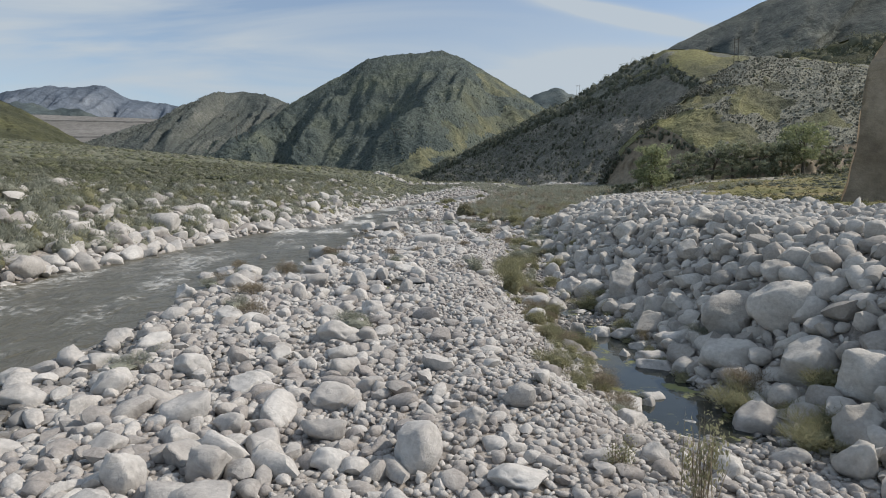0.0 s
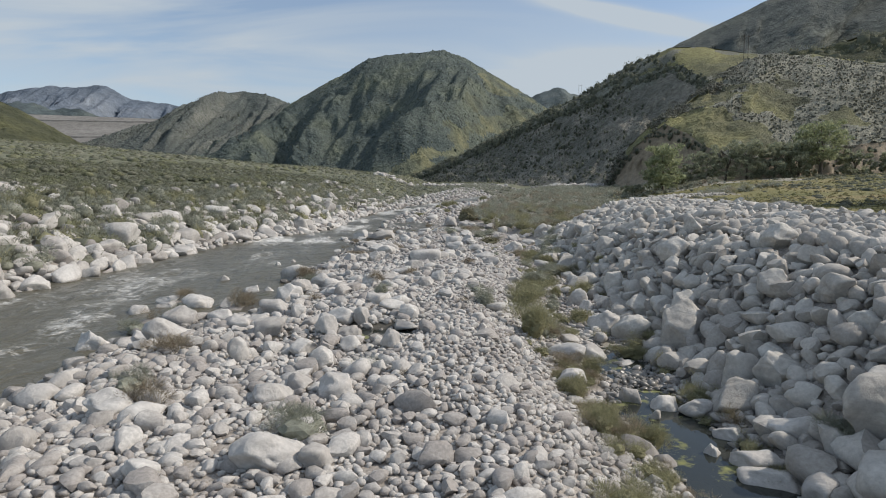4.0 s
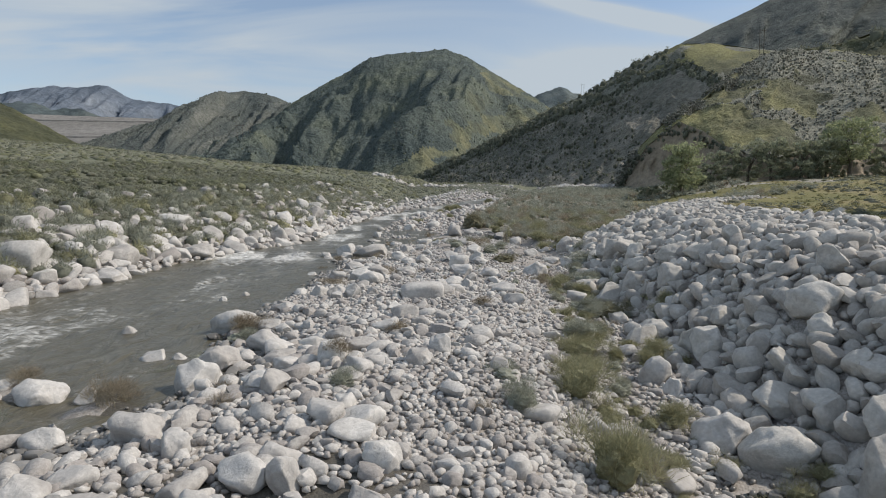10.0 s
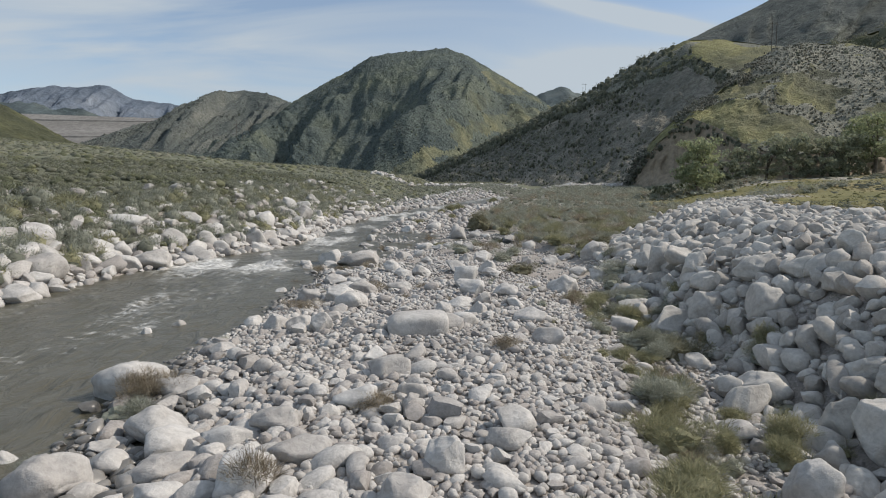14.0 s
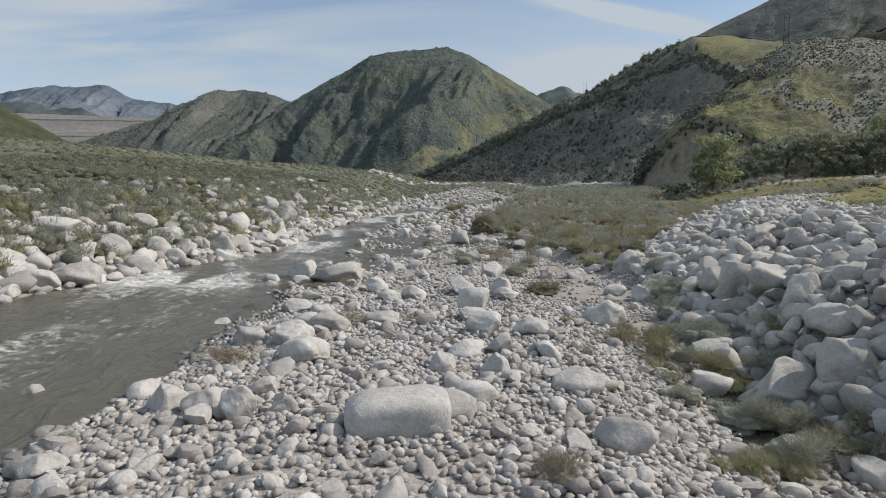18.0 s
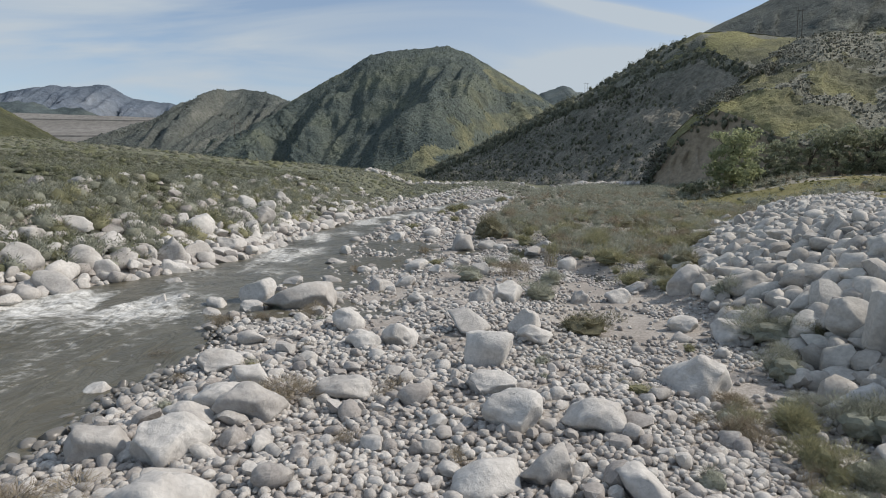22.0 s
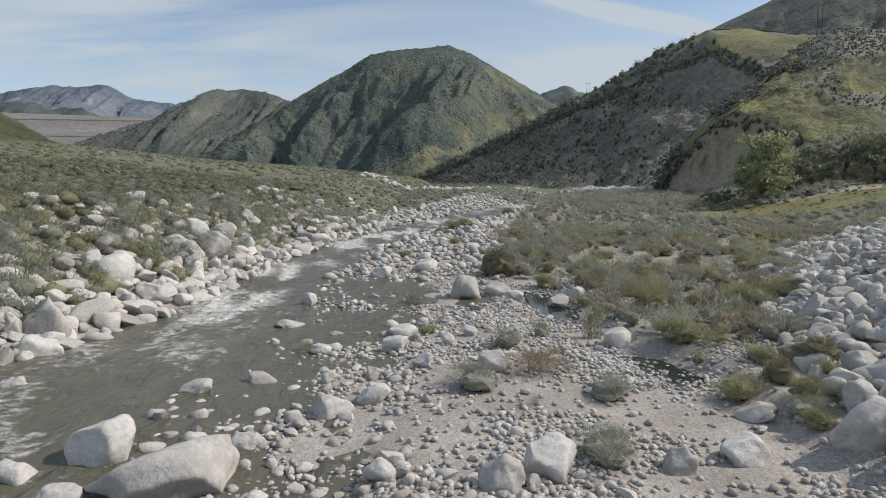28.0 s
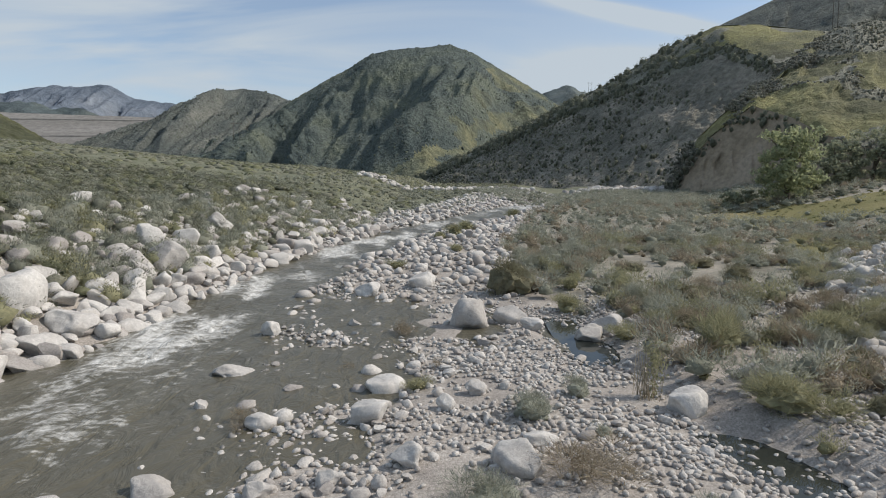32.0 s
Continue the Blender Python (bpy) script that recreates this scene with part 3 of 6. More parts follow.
def loft(rails, nu, nv, lift):
    """A sheet through rails from top to foot; lift(u, v, points, k) gives metres outwards, towards the viewer's valley, and upwards."""
    u = np.linspace(0, 1, nu)
    rows = [along(r, u) for r in rails]
    knots = np.linspace(0, 1, len(rows))
    v = np.linspace(0, 1, nv)
    P = np.zeros((nu, nv, 3))
    for j, b in enumerate(v):
        k = min(int(b * (len(rows) - 1)), len(rows) - 2)
        t = (b - knots[k]) * (len(rows) - 1)
        P[:, j] = rows[k] * (1 - t) + rows[k + 1] * t
    U, V = np.meshgrid(u, v, indexing="ij")
    out, up = lift(U, V, P)
    P[..., 1] -= out
    P[..., 2] += up
    return P.reshape(-1, 3), grid_faces(nu, nv)[:, ::-1]


def drop(rail, dy, dz, dx=0.0):
    return [(x + dx, y + dy, z + dz) for x, y, z in rail]


def hill(name, pieces, label):
    """pieces: (part name, (verts, faces), material, label)."""
    base = new(name)
    tagged(base, label, "hill", kind="structure")
    for pn, (vs, fs), mt, lab, *which in pieces:
        part(pn, make_mesh(pn, vs, fs, mt, True, which[0](vs[fs].mean(1)) if which else None), base, lab)
    return base


MAIN_RIDGE = [(-590, 1159, 61.8), (-482, 1141, 79.2), (-392, 1134, 124.6), (-324, 1127, 159.7), (-279, 1119, 184.6), (-224, 1112, 214.3), (-181, 1104, 233.1), (-138, 1096, 257.6), (-86, 1086, 263.4), (-44, 1076, 262.9), (-4, 1071, 266.7), (36, 1075, 253.9), (88, 1083, 225.8), (140, 1090, 197.1), (183, 1098, 172.1), (237, 1106, 140.2), (313, 1112, 99.3), (440, 1109, 59.3)]
MAIN_TOE = [(-462, 907, 49.4), (-363, 857, 46.9), (-280, 806, 39.8), (-222, 765, 33.7), (-183, 725, 29.4), (-142, 694, 25.7), (-107, 644, 20.5), (-76, 593, 17.0), (-45, 563, 15.3), (-23, 553, 14.1), (-2, 563, 13.2), (20, 583, 13.5), (50, 603, 13.8), (84, 643, 14.4), (115, 683, 15.0), (156, 724, 15.6), (216, 764, 16.2), (320, 804, 16.8)]


# the folds of the hill's face, as seen down the valley: bearing (x over y) of each crest and valley from ridge to foot, and its height
FOLD_V = [0, 0.25, 0.5, 0.68, 0.8, 0.92, 1]
FOLDS = [([-0.51] * 7, 0), ([-0.215, -0.26, -0.30, -0.305, -0.31, -0.32, -0.33], 16), ([-0.19, -0.235, -0.262, -0.268, -0.27, -0.262, -0.25], -32),
         ([-0.138, -0.18, -0.222, -0.238, -0.243, -0.235, -0.22], -4), ([-0.10, -0.14, -0.185, -0.205, -0.212, -0.21, -0.2], -40),
         ([-0.05, -0.062, -0.10, -0.12, -0.15, -0.175, -0.18], -34), ([-0.03, -0.03, -0.06, -0.08, -0.12, -0.165, -0.17], -14),
         ([-0.009, 0.039, 0.03, 0.015, -0.056, -0.127, -0.138], 30), ([0.015, 0.083, 0.092, 0.083, 0.054, -0.023, -0.08], -6),
         ([0.044, 0.112, 0.14, 0.131, 0.112, 0.063, 0.015], 8), ([0.4] * 7, 0)]


def main_lift(U, V, P):
    x, bearing = P[..., 0], P[..., 0] / P[..., 1]
    body = np.sin(np.pi * np.clip(V, 0, 1)) ** 0.8
    fold = np.zeros_like(V)
    sway = 0.012 * fbm(bearing * 14, V * 5, 3, 50)
    for j in range(V.shape[1]):
        v = V[0, j]
        fold[:, j] = np.interp(bearing[:, j] + sway[:, j], [np.interp(v, FOLD_V, k) for k, h in FOLDS], [h for k, h in FOLDS])
    fold = fold * smooth(0.06, 0.42, V) * (1 - 0.75 * smooth(0.8, 1.0, V))
    up = fold + 6 * ridged(x / 34 + 1.6 * V, V * 3, 4, 54) * body * smooth(0.02, 0.3, V) + 3 * fbm(x / 20, V * 16, 3, 52) * body + 1.6 * fbm(x / 6, V * 45, 3, 53)
    return 8 * ridged(x / 60 + 1.2 * V, V * 2.0, 4, 51) * body, np.maximum(up, -0.7 * (P[..., 2] - 8))


MAIN_BACK = drop(MAIN_RIDGE, 250, -90)
def grassy(c):
    """Grass in patches on the hill's sunny shoulder, chaparral elsewhere."""
    b = c[:, 0] / c[:, 1] - np.interp(c[:, 2], [14, 40, 80, 140, 200, 260], [-0.14, -0.07, 0.0, 0.035, 0.05, 0.06])
    return (0.8 * fbm(c[:, 0] / 38, c[:, 2] / 26, 3, 49) + np.interp(b, [-0.15, -0.03, 0.01, 0.05, 0.12], [-0.9, -0.6, 0.2, 0.5, 0.5]) > 0.33).astype(int)


hill("chaparral_hill", [("slope", loft([MAIN_RIDGE, MAIN_TOE], 300, 150, main_lift), [m_hill_main_hazed, m_hill_grass], "", grassy),
                        ("back_slope", loft([MAIN_BACK, MAIN_RIDGE], 60, 6, lambda U, V, P: (0 * U, 0 * U)), m_hill_main_hazed, "")],
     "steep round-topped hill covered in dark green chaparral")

LEFT_RIDGE = [(-830, 1310, 69.2), (-718, 1305, 120.6), (-657, 1298, 156.5), (-591, 1290, 189.3), (-540, 1287, 211.6), (-477, 1284, 228.9), (-429, 1284, 232.5), (-380, 1284, 226.5), (-339, 1287, 210.4), (-273, 1289, 171.1), (-177, 1293, 105.0)]
LEFT_TOE = [(-638, 1008, 54.3), (-545, 990, 81.5), (-493, 970, 75.3), (-437, 949, 69.3), (-397, 939, 65.1), (-348, 928, 60.9), (-310, 918, 56.8), (-272, 907, 52.8), (-239, 897, 48.9), (-189, 887, 44.1), (-120, 876, 39.5)]


def left_lift(U, V, P):
    body = np.sin(np.pi * V) ** 0.7
    fan = (P[..., 0] + 440) / (1 + 0.5 * V) / 34 + 0.8 * V
    gully = ridged(fan + 0.25 * fbm(fan * 2, V * 4, 2, 60), V * 0.5, 3, 55)
    return 6 * gully * body, 25 * gully * body * smooth(0.0, 0.25, V) + 2.5 * fbm(P[..., 0] / 16, V * 16, 3, 56) * body + 1.6 * fbm(P[..., 0] / 6, V * 40, 2, 57)


hill("gullied_hill", [("slope", loft([LEFT_RIDGE, LEFT_TOE], 200, 80, left_lift), m_hill_left_hazed, ""),
                      ("back_slope", loft([drop(LEFT_RIDGE, 250, -90), LEFT_RIDGE], 40, 5, lambda U, V, P: (0 * U, 0 * U)), m_hill_left_hazed, "")],
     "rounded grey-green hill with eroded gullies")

NEAR_RIDGE = [(-518, 432, 130.1), (-448, 441, 116.6), (-395, 450, 102.4), (-357, 449, 89.7), (-332, 448, 78.4), (-309, 445, 68.4), (-286, 441, 56.7), (-264, 435, 45.8), (-239, 429, 36.0), (-212, 423, 25.5)]
NEAR_TOE = [(-321, 263, 22), (-292, 283, 23), (-269, 303, 24), (-251, 313, 24), (-241, 323, 24), (-233, 333, 24), (-224, 343, 24), (-215, 353, 23), (-202, 363, 22), (-186, 373, 18)]
hill("grassy_shoulder", [("slope", loft([NEAR_RIDGE, NEAR_TOE], 110, 60, lambda U, V, P: (6 * ridged(U * 9, V * 2, 3, 58) * np.sin(np.pi * V), 1.0 * fbm(U * 60, V * 40, 3, 59))), m_hill_near, ""),
                         ("back_slope", loft([drop(NEAR_RIDGE, 120, -60), NEAR_RIDGE], 30, 4, lambda U, V, P: (0 * U, 0 * U)), m_hill_near, "")],
     "green hill shoulder with yellow grass along its edge")

RANGE = [(-4274, 4369, 629.8), (-3654, 4375, 691.6), (-3240, 4382, 773.9), (-3075, 4384, 802.8), (-2868, 4386, 827.5), (-2703, 4385, 811.0), (-2505, 4387, 835.7), (-2414, 4383, 794.5), (-2290, 4377, 724.5), (-2166, 4376, 712.2), (-2000, 4375, 691.6), (-1835, 4371, 650.4), (-1380, 4359, 506.3)]
RANGE = [(x * 0.7, y * 0.7, 4.7 + (z - 4.7) * 0.7) for x, y, z in RANGE]
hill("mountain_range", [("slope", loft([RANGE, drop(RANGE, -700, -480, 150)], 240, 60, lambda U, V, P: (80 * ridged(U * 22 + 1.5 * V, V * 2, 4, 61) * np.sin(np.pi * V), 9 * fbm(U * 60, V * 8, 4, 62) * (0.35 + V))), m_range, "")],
     "far granite mountain range with pale scars, tinted blue-grey for haze")

FOOT = [(-2683, 2750, 474.8), (-2294, 2748, 454.1), (-1983, 2748, 448.9), (-1879, 2748, 448.9), (-1801, 2745, 412.7), (-1671, 2745, 412.7), (-1593, 2743, 386.9), (-1412, 2740, 358.4), (-997, 2735, 293.8)]
FOOT = [(x * 0.8, y * 0.8, 4.7 + (z - 4.7) * 0.8) for x, y, z in FOOT]
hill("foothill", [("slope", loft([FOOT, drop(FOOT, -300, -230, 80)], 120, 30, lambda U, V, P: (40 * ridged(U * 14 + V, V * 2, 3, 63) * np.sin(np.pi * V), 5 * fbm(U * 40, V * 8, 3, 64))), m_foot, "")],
     "dark foothill below the mountain range, haze tinted into its colour")

GAP = [(73, 2129, 249.7), (234, 2135, 320.0), (325, 2139, 372.3), (406, 2142, 402.5), (456, 2140, 378.4), (517, 2138, 358.3), (638, 2136, 330.1), (840, 2130, 269.8)]
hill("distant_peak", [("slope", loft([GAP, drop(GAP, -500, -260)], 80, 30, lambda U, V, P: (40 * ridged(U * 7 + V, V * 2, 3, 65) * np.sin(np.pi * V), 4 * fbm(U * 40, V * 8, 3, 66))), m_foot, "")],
     "small pointed peak between the hills, haze tinted into its colour")

FAR_RIDGE = [(208, 1014, 130.9), (298, 1000, 198.8), (384, 985, 250.9), (426, 976, 270.2), (466, 968, 289.0), (501, 959, 305.6), (545, 950, 320), (583, 941, 330), (671, 921, 330.1), (789, 882, 339.9), (1012, 832, 343.2)]
FAR_TOE = [(180, 620, 60), (215, 600, 70), (250, 580, 75), (270, 570, 78), (290, 560, 80), (310, 550, 82), (330, 540, 84), (350, 530, 86), (400, 510, 86), (460, 480, 86), (600, 440, 86)]
FAR_RIDGE = drop(FAR_RIDGE, 0, 7)
hill("dark_ridge", [("slope", loft([FAR_RIDGE, FAR_TOE], 140, 60, lambda U, V, P: (30 * ridged(U * 12 + 2 * V, V * 1.5, 4, 67) * np.sin(np.pi * V) ** 0.7, 2.5 * fbm(U * 50, V * 20, 3, 68) * (0.3 + V))), m_dark_ridge, "")],
     "high dark scrub-covered ridge")

BENCH = [(195, 436, 92), (220, 430, 98.0), (246, 425, 106.4), (262, 420, 108.3), (279, 416, 114.0), (301, 411, 115.7), (343, 401, 113.7), (397, 381, 111.6)]
hill("scrub_bench", [("slope", loft([BENCH, drop(BENCH, -110, -48)], 80, 30, lambda U, V, P: (8 * ridged(U * 8, V * 2, 3, 69) * np.sin(np.pi * V), 2.0 * fbm(U * 30, V * 10, 3, 70))), m_hill_near, ""),
                     ("back_slope", loft([drop(BENCH, 100, -30), BENCH], 20, 4, lambda U, V, P: (0 * U, 0 * U)), m_hill_near, "")],
     "scrubby bench with dark trees along its top")

DAM = [(-1400, 1586, 239.0), (-1058, 1544, 221.3), (-842, 1523, 211.3), (-646, 1502, 201.4), (-514, 1492, 195.9)]
DAM_TOE = [(-1059, 1189, 50), (-807, 1169, 50), (-640, 1149, 50), (-489, 1129, 50), (-388, 1119, 50)]
hill("dam", [("face", loft([DAM, DAM_TOE], 60, 80, lambda U, V, P: (5 * (np.abs(np.mod(V * 3.2 + 0.35 * U, 1) - 0.5) < 0.03), 0.6 * fbm(U * 60, V * 60, 2, 71))), m_dam, "pale rockfill face with level bench roads"),
             ("crest", loft([drop(DAM, 12, 0.5), DAM], 20, 3, lambda U, V, P: (0 * U, 0 * U)), m_dam, "")],
     "huge grey rockfill dam with a level crest")

CLIFF_RIDGE = [(-44, 442, 12.2), (-10, 428, 25.8), (18, 414, 37.6), (44, 397, 49.7), (64, 383, 59.5), (85, 367, 68.4), (105, 353, 81.0), (123, 332, 86.6), (137, 320, 83.5), (150, 309, 78.1), (172, 297, 72.4), (216, 266, 62.4)]
CLIFF_LIP = [(-43, 434, 11.2), (-10, 418, 22.9), (18, 404, 33.7), (42, 385, 44.7), (61, 367, 52.5), (80, 346, 58.7), (100, 326, 66.5), (117, 307, 71.9), (120, 275, 56.9), (130, 267, 55.3), (148, 255, 53.0), (200, 245, 51.1)]
CLIFF_TOE = [(-42, 427, 9), (-9, 372, 8), (15, 337, 7), (34, 307, 7), (47, 281, 7), (60, 256, 7), (69, 236, 7), (79, 226, 8), (95, 216, 9), (104, 211, 9), (121, 206, 9), (166, 201, 9)]


def top_lift(U, V, P):
    return 0 * U, 1.1 * np.sin(np.pi * V) + 0.5 * fbm(P[..., 0] / 5, P[..., 1] / 5, 3, 72)


def cliff_lift(U, V, P):
    body = np.sin(np.pi * V) ** 0.6
    out = (2.2 * ridged(U * 22 + 0.6 * V, V * 1.3, 4, 73) + 3.5 * fbm(P[..., 0] / 22, P[..., 2] / 12, 4, 48)) * body - 9 * body
    return out, 1.2 * fbm(U * 90, V * 30, 3, 74) * body


def below_lip(c):
    """Grass that hangs over the cliff's lip in tongues."""
    v = np.tile(np.arange(89) / 89, 259)
    return (v + 0.07 * fbm(c[:, 0] / 7, c[:, 2] / 9, 3, 43) < 0.06).astype(int)


def top_sage(c):
    return (0.5 * fbm(c[:, 0] / 12, c[:, 1] / 12, 3, 40) + np.interp(c[:, 0], [60, 105, 125, 150], [0.7, 0.25, -0.15, 0.1]) > 0.12).astype(int)


hill("river_cliff_hill", [("hilltop", loft([CLIFF_RIDGE, CLIFF_LIP], 160, 24, top_lift), [m_slope, m_sage_slope], "yellow-green grass with grey sage", top_sage),
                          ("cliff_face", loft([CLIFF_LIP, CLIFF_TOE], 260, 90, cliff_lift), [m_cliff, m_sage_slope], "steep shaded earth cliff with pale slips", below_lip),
                          ("back_slope", loft([drop(CLIFF_RIDGE, 90, -40), CLIFF_RIDGE], 30, 4, lambda U, V, P: (0 * U, 0 * U)), m_slope, "")],
     "long hill cut by a steep shaded river cliff")

SPUR_RIDGE = [(51, 189, 10.1), (53, 188, 15.7), (56, 186, 21.2), (64, 185, 29.1), (78, 197, 36.6), (93, 212, 46.3), (110, 227, 55.7), (123, 232, 59.2), (136, 227, 57.4), (147, 219, 53.6), (156, 208, 48.4), (178, 194, 41.4)]
SPUR_LIP = [(51, 185, 9.6), (52, 183, 14.1), (56, 181, 20.1), (64, 179, 26.6), (66, 168, 22.8), (67, 160, 18.9), (70, 154, 15.9), (75, 149, 14.6), (89, 152, 16.5), (103, 152, 18.6), (115, 152, 19.3), (136, 147, 20.2)]
SPUR_TOE = [(49, 181, 6), (51, 177, 6), (54, 171, 6), (59, 164, 6), (62, 159, 6), (65, 154, 6.5), (68, 149, 7.5), (72, 144, 6), (83, 141, 6), (95, 139, 6), (104, 137, 6), (122, 131, 6)]


def spur_lift(U, V, P):
    body = np.sin(np.pi * V) ** 0.7
    body = body * smooth(0.10, 0.42, U)
    return 4.5 * fbm(U * 9 + V, V * 2.5, 4, 75) * body, 2.5 * body + 0.5 * fbm(P[..., 0] / 3.0, P[..., 1] / 3.0, 3, 76)


def face_lift(U, V, P):
    body = np.sin(np.pi * V) ** 0.6
    return 1.0 * ridged(U * 30, V * 2, 3, 77) * body - 1.5 * body, 0.3 * fbm(U * 60, V * 20, 2, 78) * body


def sagey(c):
    """Grey sage over the spur's upper slope, yellow grass on its nose, along its crest and in patches."""
    x, z = c[:, 0], c[:, 2]
    nose = np.exp(-((x - 70) / 15) ** 2 - ((z - 23) / 9) ** 2) + 0.8 * np.exp(-((x - 150) / 22) ** 2 - ((z - 52) / 7) ** 2)
    return (nose + 0.55 * fbm(x / 9, c[:, 1] / 9, 4, 46) + 0.3 * fbm(x / 30, c[:, 1] / 30, 2, 45) < 0.42).astype(int)


hill("grassy_spur", [("hillside", loft([SPUR_RIDGE, SPUR_LIP], 260, 110, spur_lift), [m_slope, m_sage_slope], "sunlit slope of yellow grass and grey sage", sagey),
                     ("cut_face", loft([SPUR_LIP, SPUR_TOE], 160, 30, face_lift), m_tan, "bare tan earth face"),
                     ("back_slope", loft([drop(SPUR_RIDGE, 50, -25), SPUR_RIDGE], 30, 4, lambda U, V, P: (0 * U, 0 * U)), m_slope, "")],
     "grassy sage-covered spur ending in a bare tan earth face")

BLUFF_EDGE = [(35.0, 52.6, 3.2), (36.4, 53.3, 6.0), (37.2, 53.8, 8.6), (38.6, 55.0, 13.6), (39.5, 55.6, 17.0), (42.0, 57.0, 20.0)]
BLUFF_FAR = [(60, 48, 2), (60, 48, 6), (60, 48, 10), (60, 49, 16), (60, 50, 22), (60, 52, 27)]
hill("earth_bluff", [("face", loft([BLUFF_FAR, BLUFF_EDGE], 40, 30, lambda U, V, P: (0.35 * fbm(U * 4, V * 4, 3, 79), 0 * U)), m_tan, ""),
                     ("side", loft([BLUFF_EDGE, drop(BLUFF_EDGE, 10, 0, 9)], 40, 16, lambda U, V, P: (0.3 * fbm(U * 8, V * 6, 3, 80), 0 * U)), m_tan, "")],
     "tall bare tan earth bluff beside the meadow")


# ---- stones ----
def ico(level):
    bm = bmesh.new()
    bmesh.ops.create_icosphere(bm, subdivisions=level, radius=1.0)
    v = np.array([p.co[:] for p in bm.verts])
    f = np.array([[p.index for p in q.verts] for q in bm.faces])
    bm.free()
    return v, f


def turn(yaw, tx, ty):
    cz, sz, cx, sx, cy, sy = np.cos(yaw), np.sin(yaw), np.cos(tx), np.sin(tx), np.cos(ty), np.sin(ty)
    Rz = np.array([[cz, -sz, 0], [sz, cz, 0], [0, 0, 1]])
    Rx = np.array([[1, 0, 0], [0, cx, -sx], [0, sx, cx]])
    Ry = np.array([[cy, 0, sy], [0, 1, 0], [-sy, 0, cy]])
    return Rz @ Rx @ Ry


def stone_shape(level, rng):
    """A water-worn stone of about radius 1: a blunt block with soft-edged flats and low swells."""
    v, f = ico(level)
    R = turn(*rng.uniform(0, 6.28, 3))
    p = v @ R
    p = (np.sign(p) * np.abs(p) ** rng.uniform(0.86, 1.0)) @ R.T
    worn = level > 3
    for _ in range(rng.integers(9, 14) if worn else rng.integers(10, 17)):
        n = rng.normal(size=3)
        n /= np.linalg.norm(n)
        d, k = (rng.uniform(0.52, 0.84), rng.uniform(0.02, 0.07)) if worn else (rng.uniform(0.5, 0.85), rng.uniform(0.016, 0.075))
        over = np.clip(p @ n - d, 0, None)
        p -= np.outer(over - k * (1 - np.exp(-over / k)), n)
    q = rng.normal(size=(5, 3)) * 1.7
    ph = rng.uniform(0, 6.28, 5)
    swell = sum(np.sin(v @ q[k] + ph[k]) for k in range(5)) * 0.05
    if level > 2:
        q2 = rng.normal(size=(9, 3)) * 4.5
        swell = swell + sum(np.sin(v @ q2[k] + k) for k in range(9)) * 0.018
    if level > 3:
        q3 = rng.normal(size=(10, 3)) * 11
        swell = swell + sum(np.sin(v @ q3[k] + k) for k in range(10)) * 0.006
    p *= (1 + swell)[:, None]
    p -= (p.max(0) + p.min(0)) / 2
    p /= (p.max(0) - p.min(0)) / 2
    return p, f


srng = np.random.default_rng(7)
STONES = {lv: [stone_shape(lv, srng) for _ in range(n)] for lv, n in ((1, 30), (2, 40), (3, 30), (4, 24))}


class Field:
    """Stones already laid, to keep the next ones from lying in them."""

    def __init__(self):
        self.cells = {}

    def free(self, x, y, r, pack):
        cx, cy = int(x // 1.2), int(y // 1.2)
        for i in (cx - 1, cx, cx + 1):
            for j in (cy - 1, cy, cy + 1):
                for a, b, s in self.cells.get((i, j), ()):
                    if (a - x) ** 2 + (b - y) ** 2 < (pack * (r + s)) ** 2:
                        return False
        return True

    def add(self, x, y, r):
        reach = int(r // 1.2)
        cx, cy = int(x // 1.2), int(y // 1.2)
        for i in range(cx - reach, cx + reach + 1):
            for j in range(cy - reach, cy + reach + 1):
                self.cells.setdefault((i, j), []).append((x, y, r))


laid = Field()


def strew(rng, n, y0, y1, span, size, pack, tries=6, wanted=None):
    """n stones, largest first: span(y) gives the strip's x from and to, size(rng, k) the radii, wanted(x, y) the share of them kept."""
    out = []
    radii = np.sort(size(rng, n))[::-1]
    for r in radii:
        for _ in range(tries):
            y = rng.uniform(y0, y1)
            a, b = span(y)
            x = rng.uniform(a, b)
            if wanted is not None and rng.random() > wanted(x, y, r):
                continue
            if laid.free(x, y, r, pack):
                laid.add(x, y, r)
                out.append((x, y, r))
                break
    return np.array(out)


def stone_dims(rng, r):
    return r * np.array([rng.uniform(1.0, 1.55), rng.uniform(0.75, 1.05), rng.uniform(0.58, 0.95)])


def joined_stones(name, places, level, mat, label, rng, sink=0.2, tilt=0.22):
    """Many stones in one mesh."""
    vs, fs, n = [], [], 0
    zs = ground_height(places[:, 0], places[:, 1])
    for (x, y, r), z in zip(places, zs):
        p, f = STONES[level][rng.integers(len(STONES[level]))]
        d = stone_dims(rng, r)
        q = (p * d) @ turn(rng.uniform(0, 6.28), rng.normal(0, tilt), rng.normal(0, tilt)).T
        q += (x, y, z + d[2] * (1 - 2 * sink * rng.uniform(0.6, 1.4)))
        vs.append(q)
        fs.append(f + n)
        n += len(q)
    ob = new(name, make_mesh(name, np.concatenate(vs), np.concatenate(fs), mat))
    if level > 1:
        ob.data.set_sharp_from_angle(angle=radians(43))
    return tagged(ob, label, "stones", kind="stuff")


